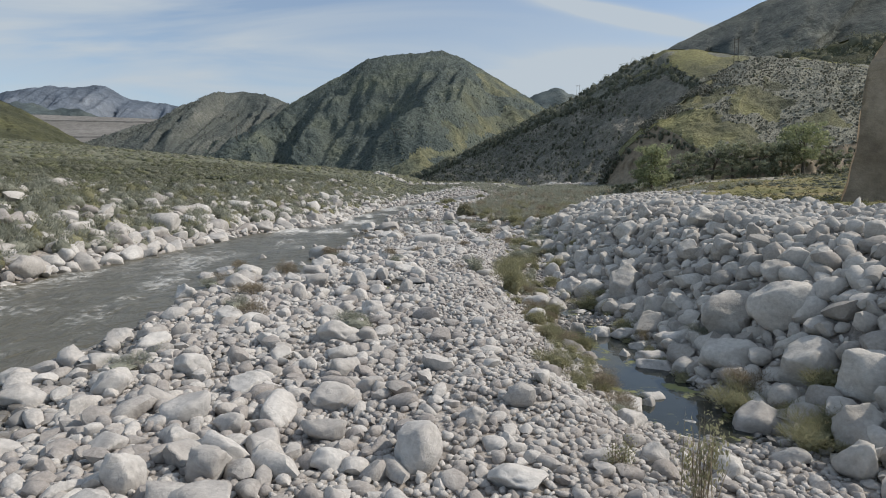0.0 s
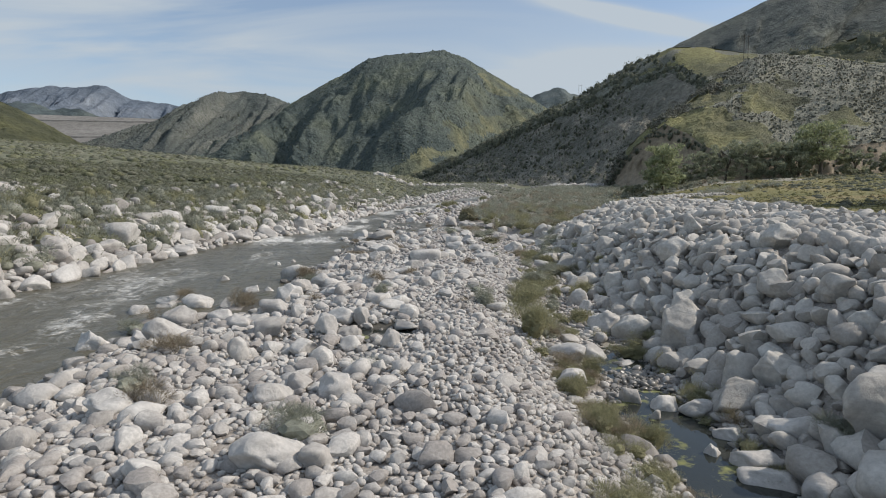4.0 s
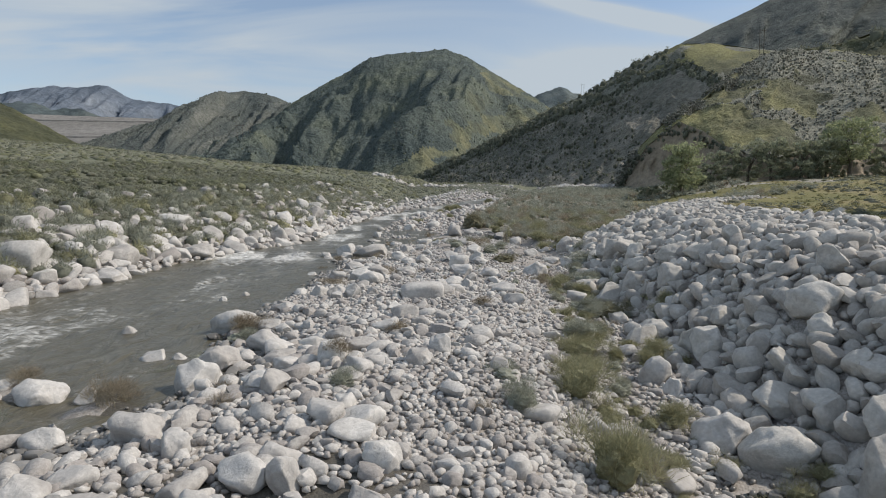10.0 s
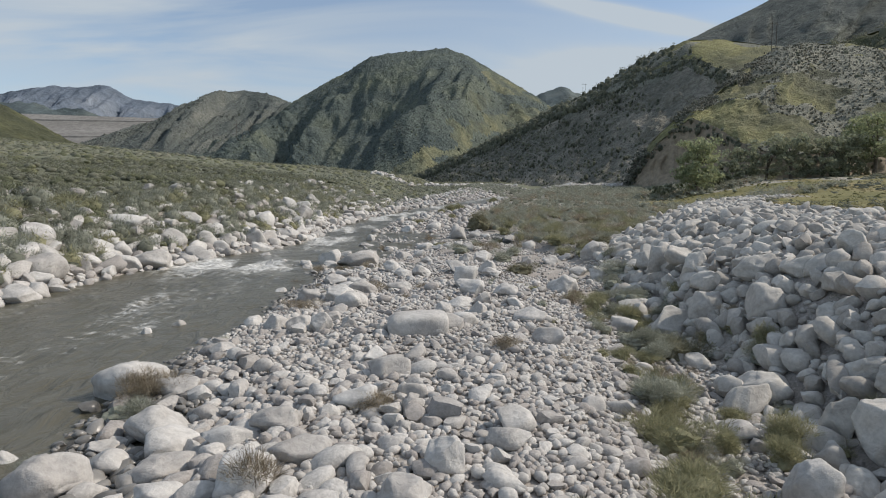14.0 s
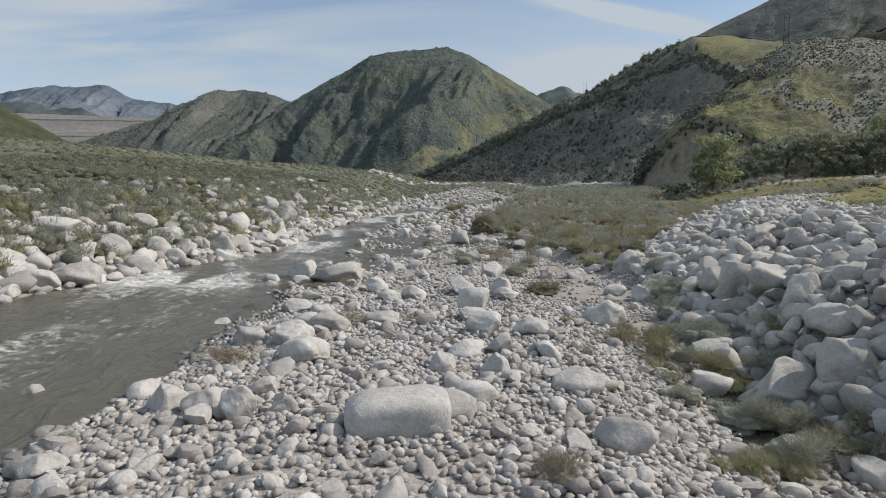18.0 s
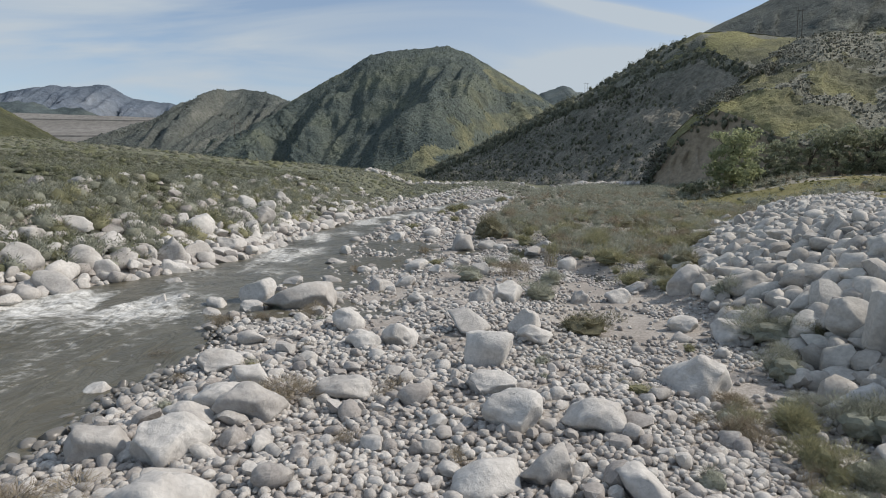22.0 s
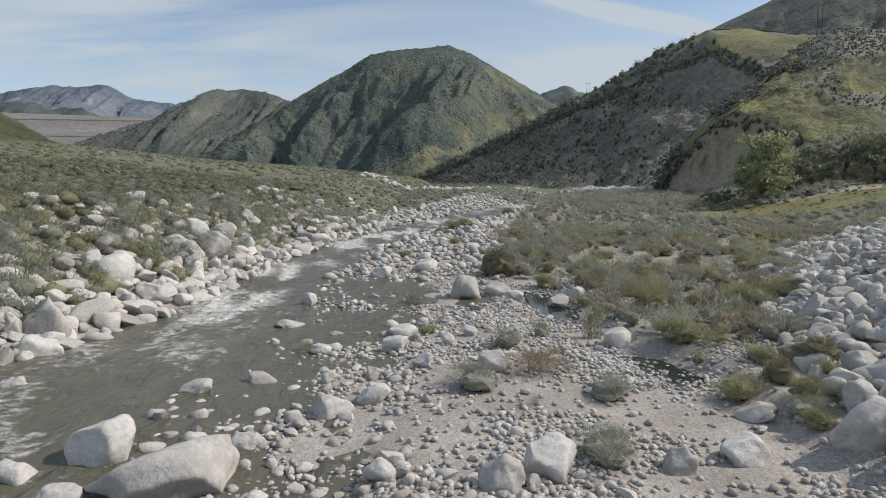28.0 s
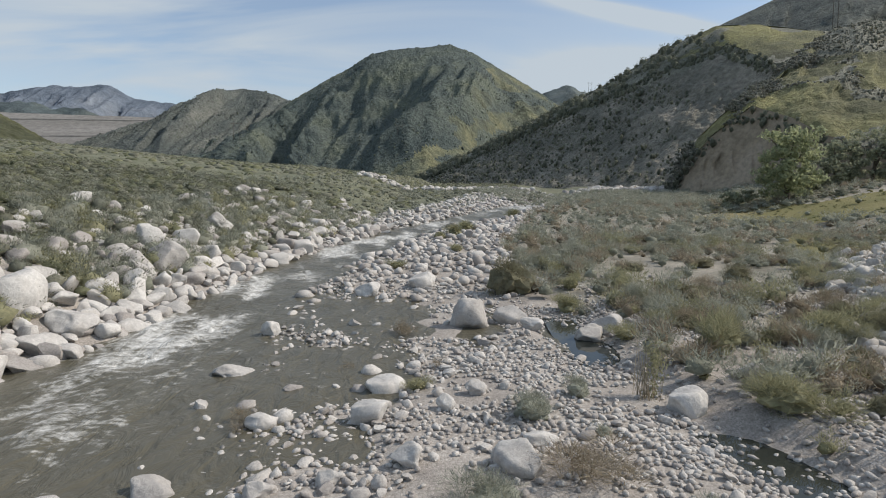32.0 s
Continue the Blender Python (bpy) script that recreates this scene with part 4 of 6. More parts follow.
STONE_MESHES = {lv: [make_mesh("boulder", p, f, m_boulder) for p, f in STONES[lv]] for lv in (3, 4)}


def boulder(x, y, d, rng, label, group, name="boulder", sink=0.25, yaw=None, tilt=0.2, level=3):
    ob = new(name, STONE_MESHES[level][rng.integers(len(STONE_MESHES[level]))])
    if name == "bank_boulder":
        ob.material_slots[0].link = "OBJECT"
        ob.material_slots[0].material = m_bank_boulder
    z = float(ground_height(x, y))
    yaw = rng.uniform(0, 360) if yaw is None else yaw
    ob.matrix_basis = pose(x, y, z + d[2] * (1 - 2 * sink), math.degrees(rng.normal(0, tilt)), math.degrees(rng.normal(0, tilt)), yaw) @ Matrix.Diagonal((*[float(k) for k in d], 1))
    return tagged(ob, label, "boulder", group)


# the boulders that mark each stretch: x, y, width, height above the ground
BAR_BOULDERS_A = [(-4.0, 7.1, 0.49, 0.51), (-3.1, 7.5, 0.48, 0.44), (1.0, 7.6, 0.77, 0.29), (-1.6, 8.0, 0.58, 0.31), (-3.9, 8.4, 0.57, 0.31), (-3.4, 9.1, 0.53, 0.34), (0.5, 9.5, 0.46, 0.28), (3.6, 9.7, 0.47, 0.38), (4.9, 9.8, 0.57, 0.38), (-2.0, 10.4, 0.80, 0.45), (-7.9, 10.8, 0.99, 0.42), (-6.4, 11.1, 0.75, 0.48), (-3.8, 11.2, 0.81, 0.41), (3.7, 11.5, 0.83, 0.31), (-5.3, 12.1, 0.76, 0.47), (6.7, 12.2, 1.00, 0.65), (-9.2, 12.3, 0.72, 0.38), (-2.6, 14.6, 1.11, 0.53), (-7.6, 15.1, 0.80, 0.40), (-8.6, 15.2, 0.81, 0.37), (-6.1, 16.5, 0.87, 0.44), (6.3, 17.4, 1.00, 0.42), (-2.1, 17.5, 0.71, 0.42), (-2.8, 19.2, 0.60, 0.50)]
BAR_BOULDERS_B = [(-4.9, 19.8, 0.55, 0.58), (-1.3, 20.5, 0.47, 0.50), (3.3, 20.8, 0.80, 0.52), (-7.5, 21.7, 1.16, 0.71), (-3.2, 21.9, 0.63, 0.58), (-4.7, 21.9, 0.88, 0.46), (-9.7, 22.0, 0.89, 0.63), (-2.6, 22.0, 0.71, 0.38), (-2.4, 23.0, 0.52, 0.47), (3.7, 23.2, 1.13, 0.57), (-1.0, 23.6, 0.60, 0.45), (-8.5, 24.7, 1.10, 0.60), (-5.5, 25.1, 1.09, 0.50), (5.9, 27.2, 1.20, 0.73), (-3.9, 27.6, 1.23, 0.29), (-9.2, 27.8, 1.05, 0.49), (-0.7, 28.4, 0.65, 0.37), (-5.9, 28.5, 1.07, 0.70), (-2.8, 28.9, 0.78, 0.47), (-0.2, 29.3, 0.55, 0.50), (5.9, 29.9, 0.72, 0.43), (-4.5, 30.1, 1.02, 0.34), (5.7, 30.7, 0.88, 0.73), (-3.0, 31.0, 0.80, 0.37)]
BAR_BOULDERS_C = [(-5.9, 31.2, 0.65, 0.24), (-5.2, 31.6, 1.12, 0.61), (-7.1, 34.1, 1.47, 0.67), (-3.8, 38.2, 0.62, 0.58), (-3.0, 38.3, 0.48, 0.36), (-4.5, 38.5, 0.73, 0.45), (-5.2, 38.7, 0.82, 0.45), (-3.7, 39.3, 0.58, 0.34), (2.4, 39.9, 1.06, 0.39), (0.9, 41.1, 0.69, 0.48), (-0.3, 41.3, 0.59, 0.41), (-3.5, 41.6, 1.14, 0.63), (6.0, 42.0, 0.91, 0.51), (1.1, 42.9, 0.73, 0.51), (-4.2, 43.4, 1.02, 0.63), (-5.3, 43.6, 0.96, 0.45), (2.2, 44.5, 1.07, 0.50), (0.8, 44.5, 0.93, 0.61), (7.5, 44.7, 0.70, 0.42), (-4.5, 44.7, 0.90, 0.34), (-17.3, 44.7, 1.66, 0.71), (-3.6, 45.1, 1.23, 0.58), (-4.3, 45.5, 0.99, 0.41)]
BAR_BOULDERS_D = [(0.6, 46.1, 0.95, 0.39), (7.5, 46.2, 1.07, 0.76), (-2.2, 46.2, 1.06, 0.40), (-4.1, 46.6, 0.79, 0.46), (4.9, 47.2, 1.34, 0.82), (-5.2, 47.8, 0.98, 0.41), (0.7, 48.1, 1.06, 0.79), (-2.3, 49.3, 0.89, 0.41), (-1.4, 49.7, 0.91, 0.59), (2.0, 50.1, 0.88, 0.44), (1.9, 50.9, 1.00, 0.60), (-3.0, 51.3, 0.96, 0.62), (7.6, 51.4, 1.03, 0.55), (6.7, 52.6, 0.89, 0.45), (0.9, 55.1, 0.83, 0.59), (-1.3, 55.5, 0.67, 0.41), (1.9, 55.7, 1.03, 0.72), (4.5, 56.1, 0.65, 0.49), (-5.3, 55.4, 2.5, 1.0), (8.4, 56.7, 1.24, 0.95), (6.0, 56.7, 1.02, 0.51), (-4.4, 57.2, 0.71, 0.30), (-7.2, 56.6, 1.3, 0.85), (9.3, 58.1, 0.70, 0.70)]
BAR_BOULDERS_E = [(7.4, 58.9, 1.00, 0.37), (-3.0, 59.0, 1.14, 0.47), (-2.0, 59.8, 0.93, 0.43), (-3.4, 61.4, 0.59, 0.25), (-5.5, 61.7, 0.97, 0.40), (-2.2, 61.8, 0.57, 0.26), (1.3, 62.1, 1.03, 0.52), (-0.8, 62.3, 0.64, 0.38), (-4.5, 64.8, 0.79, 0.37), (-1.9, 65.1, 0.87, 0.47), (-0.1, 65.6, 0.49, 0.39), (5.9, 65.7, 1.03, 0.62), (0.7, 66.6, 0.59, 0.37), (8.3, 67.4, 0.92, 0.49), (-1.9, 67.5, 1.17, 0.54), (-6.7, 69.0, 1.19, 0.43), (5.3, 73.1, 1.15, 0.58), (6.0, 73.6, 1.17, 0.60), (-7.0, 73.7, 0.76, 0.61), (3.2, 74.2, 0.88, 0.48), (0.8, 74.8, 1.53, 1.19), (2.5, 75.7, 1.39, 0.65), (-4.2, 80.9, 1.27, 0.62), (-1.6, 82.4, 1.48, 0.74)]
BANK_BOULDERS_A = [(7.7, 10.5, 1.11, 0.71), (8.5, 11.5, 1.00, 0.88), (8.3, 13.1, 1.37, 0.81), (7.5, 15.0, 1.50, 0.79), (9.0, 15.2, 1.85, 1.07), (8.1, 16.6, 1.65, 1.26), (6.9, 19.5, 1.02, 0.77), (8.0, 19.7, 0.93, 0.62), (7.5, 20.4, 0.89, 0.93), (7.6, 24.2, 1.35, 1.35), (8.2, 25.5, 1.05, 0.70), (6.7, 26.4, 1.49, 0.75), (7.8, 26.6, 0.77, 0.58), (7.5, 27.8, 1.24, 0.66), (7.6, 31.7, 0.95, 0.84), (7.5, 32.7, 0.74, 0.77), (7.2, 35.1, 1.29, 0.72), (8.4, 40.8, 1.19, 0.89), (7.4, 41.5, 1.30, 1.03), (9.3, 44.1, 1.05, 0.99), (8.8, 45.1, 0.64, 0.68), (9.3, 47.8, 1.00, 1.05), (8.8, 50.0, 1.00, 0.68), (9.7, 54.5, 1.64, 0.74)]
BANK_BOULDERS_B = [(11.8, 63.7, 1.08, 0.72)]
RIVERSIDE_BOULDERS_A = [(-20.4, 36.6, 1.32, 1.19), (-18.9, 38.1, 1.67, 0.70), (-20.2, 42.8, 1.93, 1.45), (-19.7, 46.0, 1.25, 1.00), (-18.8, 48.1, 2.14, 0.93), (-16.8, 54.3, 2.06, 0.92), (-20.3, 58.6, 2.15, 0.94), (-17.7, 59.0, 1.65, 1.23), (-16.6, 61.5, 1.41, 1.13), (-15.5, 65.2, 0.79, 0.83), (-14.8, 66.1, 1.82, 1.42), (-16.2, 72.7, 1.85, 1.44), (-14.1, 72.7, 1.85, 0.62), (-15.1, 82.2, 2.06, 1.47), (-17.1, 84.3, 1.58, 1.26), (-16.6, 93.5, 1.81, 1.41)]


def size_word(w):
    return "huge" if w > 1.7 else "large" if w > 1.1 else "middling"


rng = np.random.default_rng(21)


def toe_span(y):
    t = float(toe(y))
    return t - 0.8, t + 11.3


def bar_span(y):
    return float(right_edge(y)) - 0.5, float(toe(y)) + 0.2


def left_span(y):
    e = float(left_edge(y))
    return e - 13, e + 0.6


def bar_keep(x, y, r):
    """Fewer and smaller stones in water, on sand patches and in the shallows."""
    wet = float(np.clip((right_edge(y) + 0.5 - x) * 1.6, 0, 1))
    sand = float(smooth(0.6, 0.85, vnoise(x * 0.28 + 5, y * 0.28, 91)))
    shallows = 0.5 * float(smooth(52, 54, y) * (1 - smooth(80, 85, y)) * (1 - smooth(-0.5, 1.2, x - shoal(y))))
    open_sand = float(smooth(-0.05, 0.35, vnoise(x * 0.42, y * 0.42, 97)) * smooth(42, 50, y)) * (0.88 if r < 0.2 else 0.4)
    sandy = float(np.maximum(smooth(55, 62, y), smooth(43, 50, y) * smooth(-0.5, 2.5, x))) * (0.9 if r > 0.11 else 0.5)
    fine = float(smooth(-2.2, 0.3, x) * (1 - smooth(33, 42, y))) * (0.8 if r > 0.125 else 0.0)
    if y > 35 and r > 0.09:
        fine = max(fine, 0.8 if r > 0.15 else 0.6)
    damp = 0.6 if seep(x, y) < 1 and r < 0.16 else 0.0
    return dry(x, y) * (1 - damp) * (1 - fine) * (1 - 0.9 * wet) * (1 - 0.45 * sand) * (1 - shallows) * (1 - sandy) * (1 - open_sand)


def dry(x, y):
    """Few stones lie in the still pool by the bank's foot, and not many along the side channel."""
    if 20 < y < 50 and abs(x - float(side_centre(y))) < 1.5 and vnoise(x * 0.5, y * 0.35, 92) > -0.35:
        return 0.35
    if ((x + 1.75) / 0.95) ** 2 + ((y - 22.1) / 0.55) ** 2 < 1:
        return 0.08
    return 0.06 if 13.4 < y < 19.6 and abs(x - 5.15 - 0.06 * (17 - y)) < 0.8 else 1.0


def slope_keep(x, y, r):
    """Large stones at the bank's foot, smaller ones towards its top."""
    up = x - float(toe(y))
    if r < 0.24:
        return dry(x, y)
    return dry(x, y) * float(np.interp(up, [-1, 2.5, 5, 9], [1, 1, 0.3, 0.12] if r < 0.34 else [1, 0.8, 0.06, 0]))


def bank_keep(x, y, r):
    out = float(left_edge(y)) - x
    return np.interp(out, [-0.6, 0, 3.2, 5.5, 8, 13], [0.6, 1, 0.85, 0.4, 0.16, 0.05]) * (1.0 if r > 0.3 or out < 1.2 else 0.3)


# boulders that stand out, each a thing of its own
MARKED = [(BAR_BOULDERS_A + BAR_BOULDERS_B + BAR_BOULDERS_C + BAR_BOULDERS_D + BAR_BOULDERS_E, "boulder", "boulders on the bar", "pale grey water-worn boulder on the gravel bar"),
          (BANK_BOULDERS_A + BANK_BOULDERS_B, "bank_boulder", "boulders of the piled bank", "pale grey rounded boulder piled on the bank"),
          (RIVERSIDE_BOULDERS_A, "riverside_boulder", "boulders of the river's far bank", "sunlit off-white boulder at the water's edge")]
for rows, name, group, label in MARKED:
    for x, y, w, h in rows:
        laid.add(x, y, w * 0.46)
        boulder(x, y, np.array([w * 0.52, w * rng.uniform(0.38, 0.46), h * 0.72]), rng, size_word(w) + " " + label, group, name, sink=0.28, yaw=rng.uniform(-25, 25), tilt=0.1, level=4)

# stones that stand in the still pool
for x, y, w, proud in ((6.15, 16.6, 1.15, 0.26), (5.6, 17.8, 0.5, 0.2), (6.3, 18.6, 0.6, 0.25), (5.1, 19.8, 0.36, 0.2), (6.6, 15.1, 0.4, 0.22), (5.2, 14.2, 0.72, 0.12), (4.5, 14.1, 0.28, 0.1), (4.2, 13.1, 1.05, 0.35), (4.8, 13.6, 0.42, 0.2), (5.6, 20.4, 0.8, 0.3), (4.9, 20.9, 0.6, 0.3)):
    h = max(float(side_level(y)) - float(ground_height(x, y)), 0.0) + proud
    laid.add(x, y, w * 0.46)
    boulder(x, y, np.array([w * 0.52, w * 0.40, h * 0.72]), rng, "wet pale stone standing in the still pool", "stones in the pool", "boulder", sink=0.28, yaw=rng.uniform(-25, 25), tilt=0.08, level=4)

# stones in the river's margin
for x, y, w, proud in ((-8.9, 27.5, 1.15, 0.5), (-10.8, 26.5, 0.95, 0.22), (-8.2, 31.0, 1.0, 0.22), (-10.3, 33.9, 0.9, 0.2), (-10.5, 28.2, 0.9, 0.25), (-10.2, 27.4, 0.7, 0.2), (-5.9, 29.6, 1.15, 0.7), (-7.4, 30.9, 0.5, 0.15), (-8.1, 27.7, 0.45, 0.3), (-5.5, 27.9, 0.5, 0.4), (-7.7, 26.0, 0.4, 0.15), (-9.5, 39.5, 0.5, 0.15), (-8.9, 40.3, 0.6, 0.2), (-6.0, 26.6, 0.4, 0.2), (-10.8, 56.6, 0.8, 0.22), (-9.9, 56.8, 0.85, 0.2), (-8.4, 55.9, 0.9, 0.25), (-6.8, 54.7, 0.8, 0.4), (-8.0, 54.3, 0.7, 0.2), (-7.5, 47.0, 0.65, 0.12), (-12.6, 61.2, 0.95, 0.2), (-7.0, 60.7, 0.9, 0.3)):
    if any((x - a) ** 2 + (y - c) ** 2 < 0.5 for rows, *_ in MARKED for a, c, *_ in rows):
        continue
    h = max(float(river_level(y)) - float(ground_height(x, y)), 0.0) + proud
    laid.add(x, y, w * 0.46)
    boulder(x, y, np.array([w * 0.52, w * 0.40, h * 0.72]), rng, "pale boulder standing in the river's margin", "boulders on the bar", "boulder", sink=0.28, yaw=rng.uniform(-25, 25), tilt=0.08, level=4)

# the squared block that lies alone in the middle of the bar
cube, bf = ico(4)
bv = np.sign(cube) * np.abs(cube) ** 0.5
bv = bv / np.abs(bv).max(0) * (1 + 0.035 * np.sin(cube @ np.array([2.1, 1.3, -1.7]) * 2)[:, None] + 0.012 * np.sin(cube @ np.array([7.0, -5.0, 6.0]))[:, None])
bv[:, 2] -= 0.16 * np.clip(np.abs(bv[:, 0]) - 0.55, 0, 1) * (bv[:, 2] > 0)
block = new("boulder", make_mesh("boulder", bv, bf, m_boulder))
block.matrix_basis = pose(-0.95, 37.45, float(ground_height(-0.95, 37.45)) + 0.22, 4, -3, 6) @ Matrix.Diagonal((0.82, 0.46, 0.36, 1))
tagged(block, "large squared pale boulder lying on the gravel bar", "boulder", "boulders on the bar")
laid.add(-0.95, 37.45, 0.75)

def shoal_span(y):
    return float(right_edge(y)) - 1.2, float(shoal(y)) + 0.6


shoal_st = strew(rng, 1300, 52, 86, shoal_span, lambda g, n: np.exp(g.normal(-2.4, 0.4, n)).clip(0.05, 0.3), 0.72, 4, lambda x, y, r: 0.16 + 0.84 * float(vnoise(x * 0.4, y * 0.35, 93) > 0.08 or (57.5 < y < 63 and x < -2.2)))
bank_big = strew(rng, 265, 3, 92, toe_span, lambda g, n: np.exp(g.normal(-1.0, 0.3, n)).clip(0.28, 0.72), 0.80, 8, slope_keep)
left_big = strew(rng, 600, 14, 112, left_span, lambda g, n: np.exp(g.normal(-0.88, 0.28, n)).clip(0.3, 0.74), 0.62, 9, bank_keep)
bar_big = strew(rng, 130, 1, 78, bar_span, lambda g, n: np.exp(g.normal(-1.2, 0.2, n)).clip(0.24, 0.5), 0.9, 8, bar_keep)
for x, y, r in bank_big:
    boulder(x, y, stone_dims(rng, r), rng, "pale grey rounded boulder piled on the bank", "boulders of the piled bank", "bank_boulder", sink=0.18, tilt=0.5, level=4)
near_water = (left_big[:, 1] < 88) & (left_edge(left_big[:, 1]) - left_big[:, 0] < 4.2)
for x, y, r in left_big[near_water][:290]:
    boulder(x, y, stone_dims(rng, r), rng, "sunlit off-white rounded boulder at the water's edge", "boulders of the river's far bank", "riverside_boulder", sink=0.2, tilt=0.5)
for x, y, r in bar_big:
    boulder(x, y, stone_dims(rng, r), rng, "pale grey water-worn boulder on the gravel bar", "boulders on the bar")

# the rest of the stones, too many to count
def sorted_stones(name, places, mat, label, limits=(0.30, 0.085), tilt=0.22):
    big_, mid_ = places[:, 2] > limits[0], (places[:, 2] <= limits[0]) & (places[:, 2] > limits[1])
    small_ = places[:, 2] <= limits[1]
    for keep, level in ((big_, 3), (mid_, 2), (small_, 1)):
        if keep.any():
            joined_stones(name, places[keep], level, mat, label, rng, 0.2 if tilt < 0.3 else 0.12, tilt)


bank_mid = strew(rng, 7600, -2, 94, toe_span, lambda g, n: np.exp(g.normal(-1.66, 0.34, n)).clip(0.13, 0.38), 0.52, 9, slope_keep)
bar_mid = strew(rng, 19000, -2, 84, bar_span, lambda g, n: np.exp(g.normal(-2.5, 0.42, n)).clip(0.065, 0.26), 0.56, 5, bar_keep)
left_mid = strew(rng, 2600, 8, 125, left_span, lambda g, n: np.exp(g.normal(-1.5, 0.4, n)).clip(0.12, 0.5), 0.6, 6, bank_keep)
cob = strew(rng, 44000, 2, 78, bar_span, lambda g, n: np.exp(g.normal(-2.82, 0.28, n)).clip(0.035, 0.095), 0.58, 3, bar_keep)
bank_cob = strew(rng, 6000, 3, 80, toe_span, lambda g, n: np.exp(g.normal(-2.3, 0.2, n)).clip(0.07, 0.13), 0.62, 3, slope_keep)
sorted_stones("bank_stones", np.concatenate([bank_mid, bank_cob]), m_bank_stone, "pale grey stones packed over the steep bank", (0.40, 0.135), 0.6)


def drenched(p):
    """Small stones that lie in the water's edge."""
    g = ground_height(p[:, 0], p[:, 1])
    river = (p[:, 0] < right_edge(p[:, 1]) + 1.9) & (g < river_level(p[:, 1]) + np.interp(p[:, 1], [18, 22, 30, 36], [0.1, 0.2, 0.2, 0.1]))
    side = (np.abs(p[:, 0] - side_centre(p[:, 1])) < 2) & (g < side_level(p[:, 1]) + 0.03) & (p[:, 1] < 50)
    return (river | side) & (p[:, 2] < 0.2)


w_mid, w_cob = drenched(bar_mid), drenched(cob)
sorted_stones("wet_stones", np.concatenate([bar_mid[w_mid], cob[w_cob]]), m_wet_stone, "dark wet stones along the water's edge", (0.30, 0.09))
bar_mid, cob = bar_mid[~w_mid], cob[~w_cob]
sorted_stones("bar_stones", bar_mid, m_cobble, "pale water-worn stones covering the gravel bar", (0.30, 0.10))
joined_stones("shoal_stones", shoal_st, 2, m_cobble, "pale stones standing in the river's shallows", rng, 0.3)
sorted_stones("riverside_stones", np.concatenate([left_mid, left_big[~near_water], left_big[near_water][290:]]), m_cobble, "off-white stones along the river's far bank", (0.42, 0.085), 0.3)
sorted_stones("cobbles", cob, m_cobble, "small pale cobbles over the gravel bar", (0.24, 0.2))


def far_span(y):
    return float(left_edge(y)) - np.interp(y, [80, 120, 190], [2, 5, 14]), float(np.interp(y, [80, 100, 130, 160, 190], [5, 4, 10, 20, 40]))


far_st = strew(rng, 3200, 79, 192, far_span, lambda g, n: np.exp(g.normal(-1.5, 0.36, n)).clip(0.12, 0.5), 0.8, 4, lambda x, y, r: 1.0 if y > 146 or not (left_edge(y) + 0.5 < x < right_edge(y) - 0.5) else 0.03)
pile = strew(rng, 420, 186, 208, lambda y: (30.0, 60.0), lambda g, n: np.exp(g.normal(-0.35, 0.3, n)).clip(0.4, 1.1), 0.7, 3)
row = strew(rng, 260, 188, 200, lambda y: (-22.0, 20.0), lambda g, n: np.exp(g.normal(-0.8, 0.3, n)).clip(0.3, 0.7), 0.7, 3)
far_st = np.concatenate([far_st, pile, row])
sorted_stones("upstream_stones", far_st, m_cobble, "pale stones strewn over the upper river bed", (9, 0.45))


# ---- plants ----
def blades(rng, n, reach, spread, width, bend=0.25, base=0.12, seg=2):
    """Stems that fan out from the ground; unit width and height."""
    vs, fs = [], []
    az, el = rng.uniform(0, 2 * np.pi, n), np.arccos(1 - rng.random(n) * spread)
    for k in range(n):
        d = np.array([np.sin(el[k]) * np.cos(az[k]) * 0.5, np.sin(el[k]) * np.sin(az[k]) * 0.5, np.cos(el[k])])
        ln = reach * rng.uniform(0.6, 1.0)
        o = np.array([rng.normal(0, base), rng.normal(0, base), 0])
        side = np.array([-np.sin(az[k]), np.cos(az[k]), 0]) * width * rng.uniform(0.6, 1.3)
        tip = o + d * ln + np.array([d[0], d[1], -0.35]) * bend * rng.random()
        mid = o + d * ln * 0.55
        i = len(vs)
        vs += [o - side, o + side, mid + side * 0.8, mid - side * 0.8, tip]
        fs += [(i, i + 1, i + 2), (i, i + 2, i + 3), (i + 3, i + 2, i + 4)]
    return np.array(vs), np.array(fs)


def leaves(rng, n, size, shell=0.55, flat=1.0, lumps=5):
    """Small leaf faces through an uneven dome of unit width and height."""
    c = rng.normal(size=(lumps, 3)) * np.array([0.2, 0.2, 0.14]) + np.array([0, 0, 0.48])
    vs, fs = [], []
    for k in range(n):
        u = rng.normal(size=3)
        u /= np.linalg.norm(u)
        p = c[rng.integers(lumps)] + u * np.array([0.30, 0.30, 0.38]) * rng.uniform(shell, 1.0)
        p[2] = abs(p[2]) * flat
        u = u + rng.normal(0, 0.45, 3) + (0, 0, 0.25)
        a = np.cross(u, rng.normal(size=3))
        a /= np.linalg.norm(a) + 1e-6
        b = np.cross(u, a)
        b /= np.linalg.norm(b) + 1e-6
        s = size * rng.uniform(0.6, 1.4)
        i = len(vs)
        vs += [p - a * s, p + b * s * 0.55, p + a * s, p - b * s * 0.55]
        fs += [(i, i + 1, i + 2), (i, i + 2, i + 3)]
    return np.array(vs), np.array(fs)


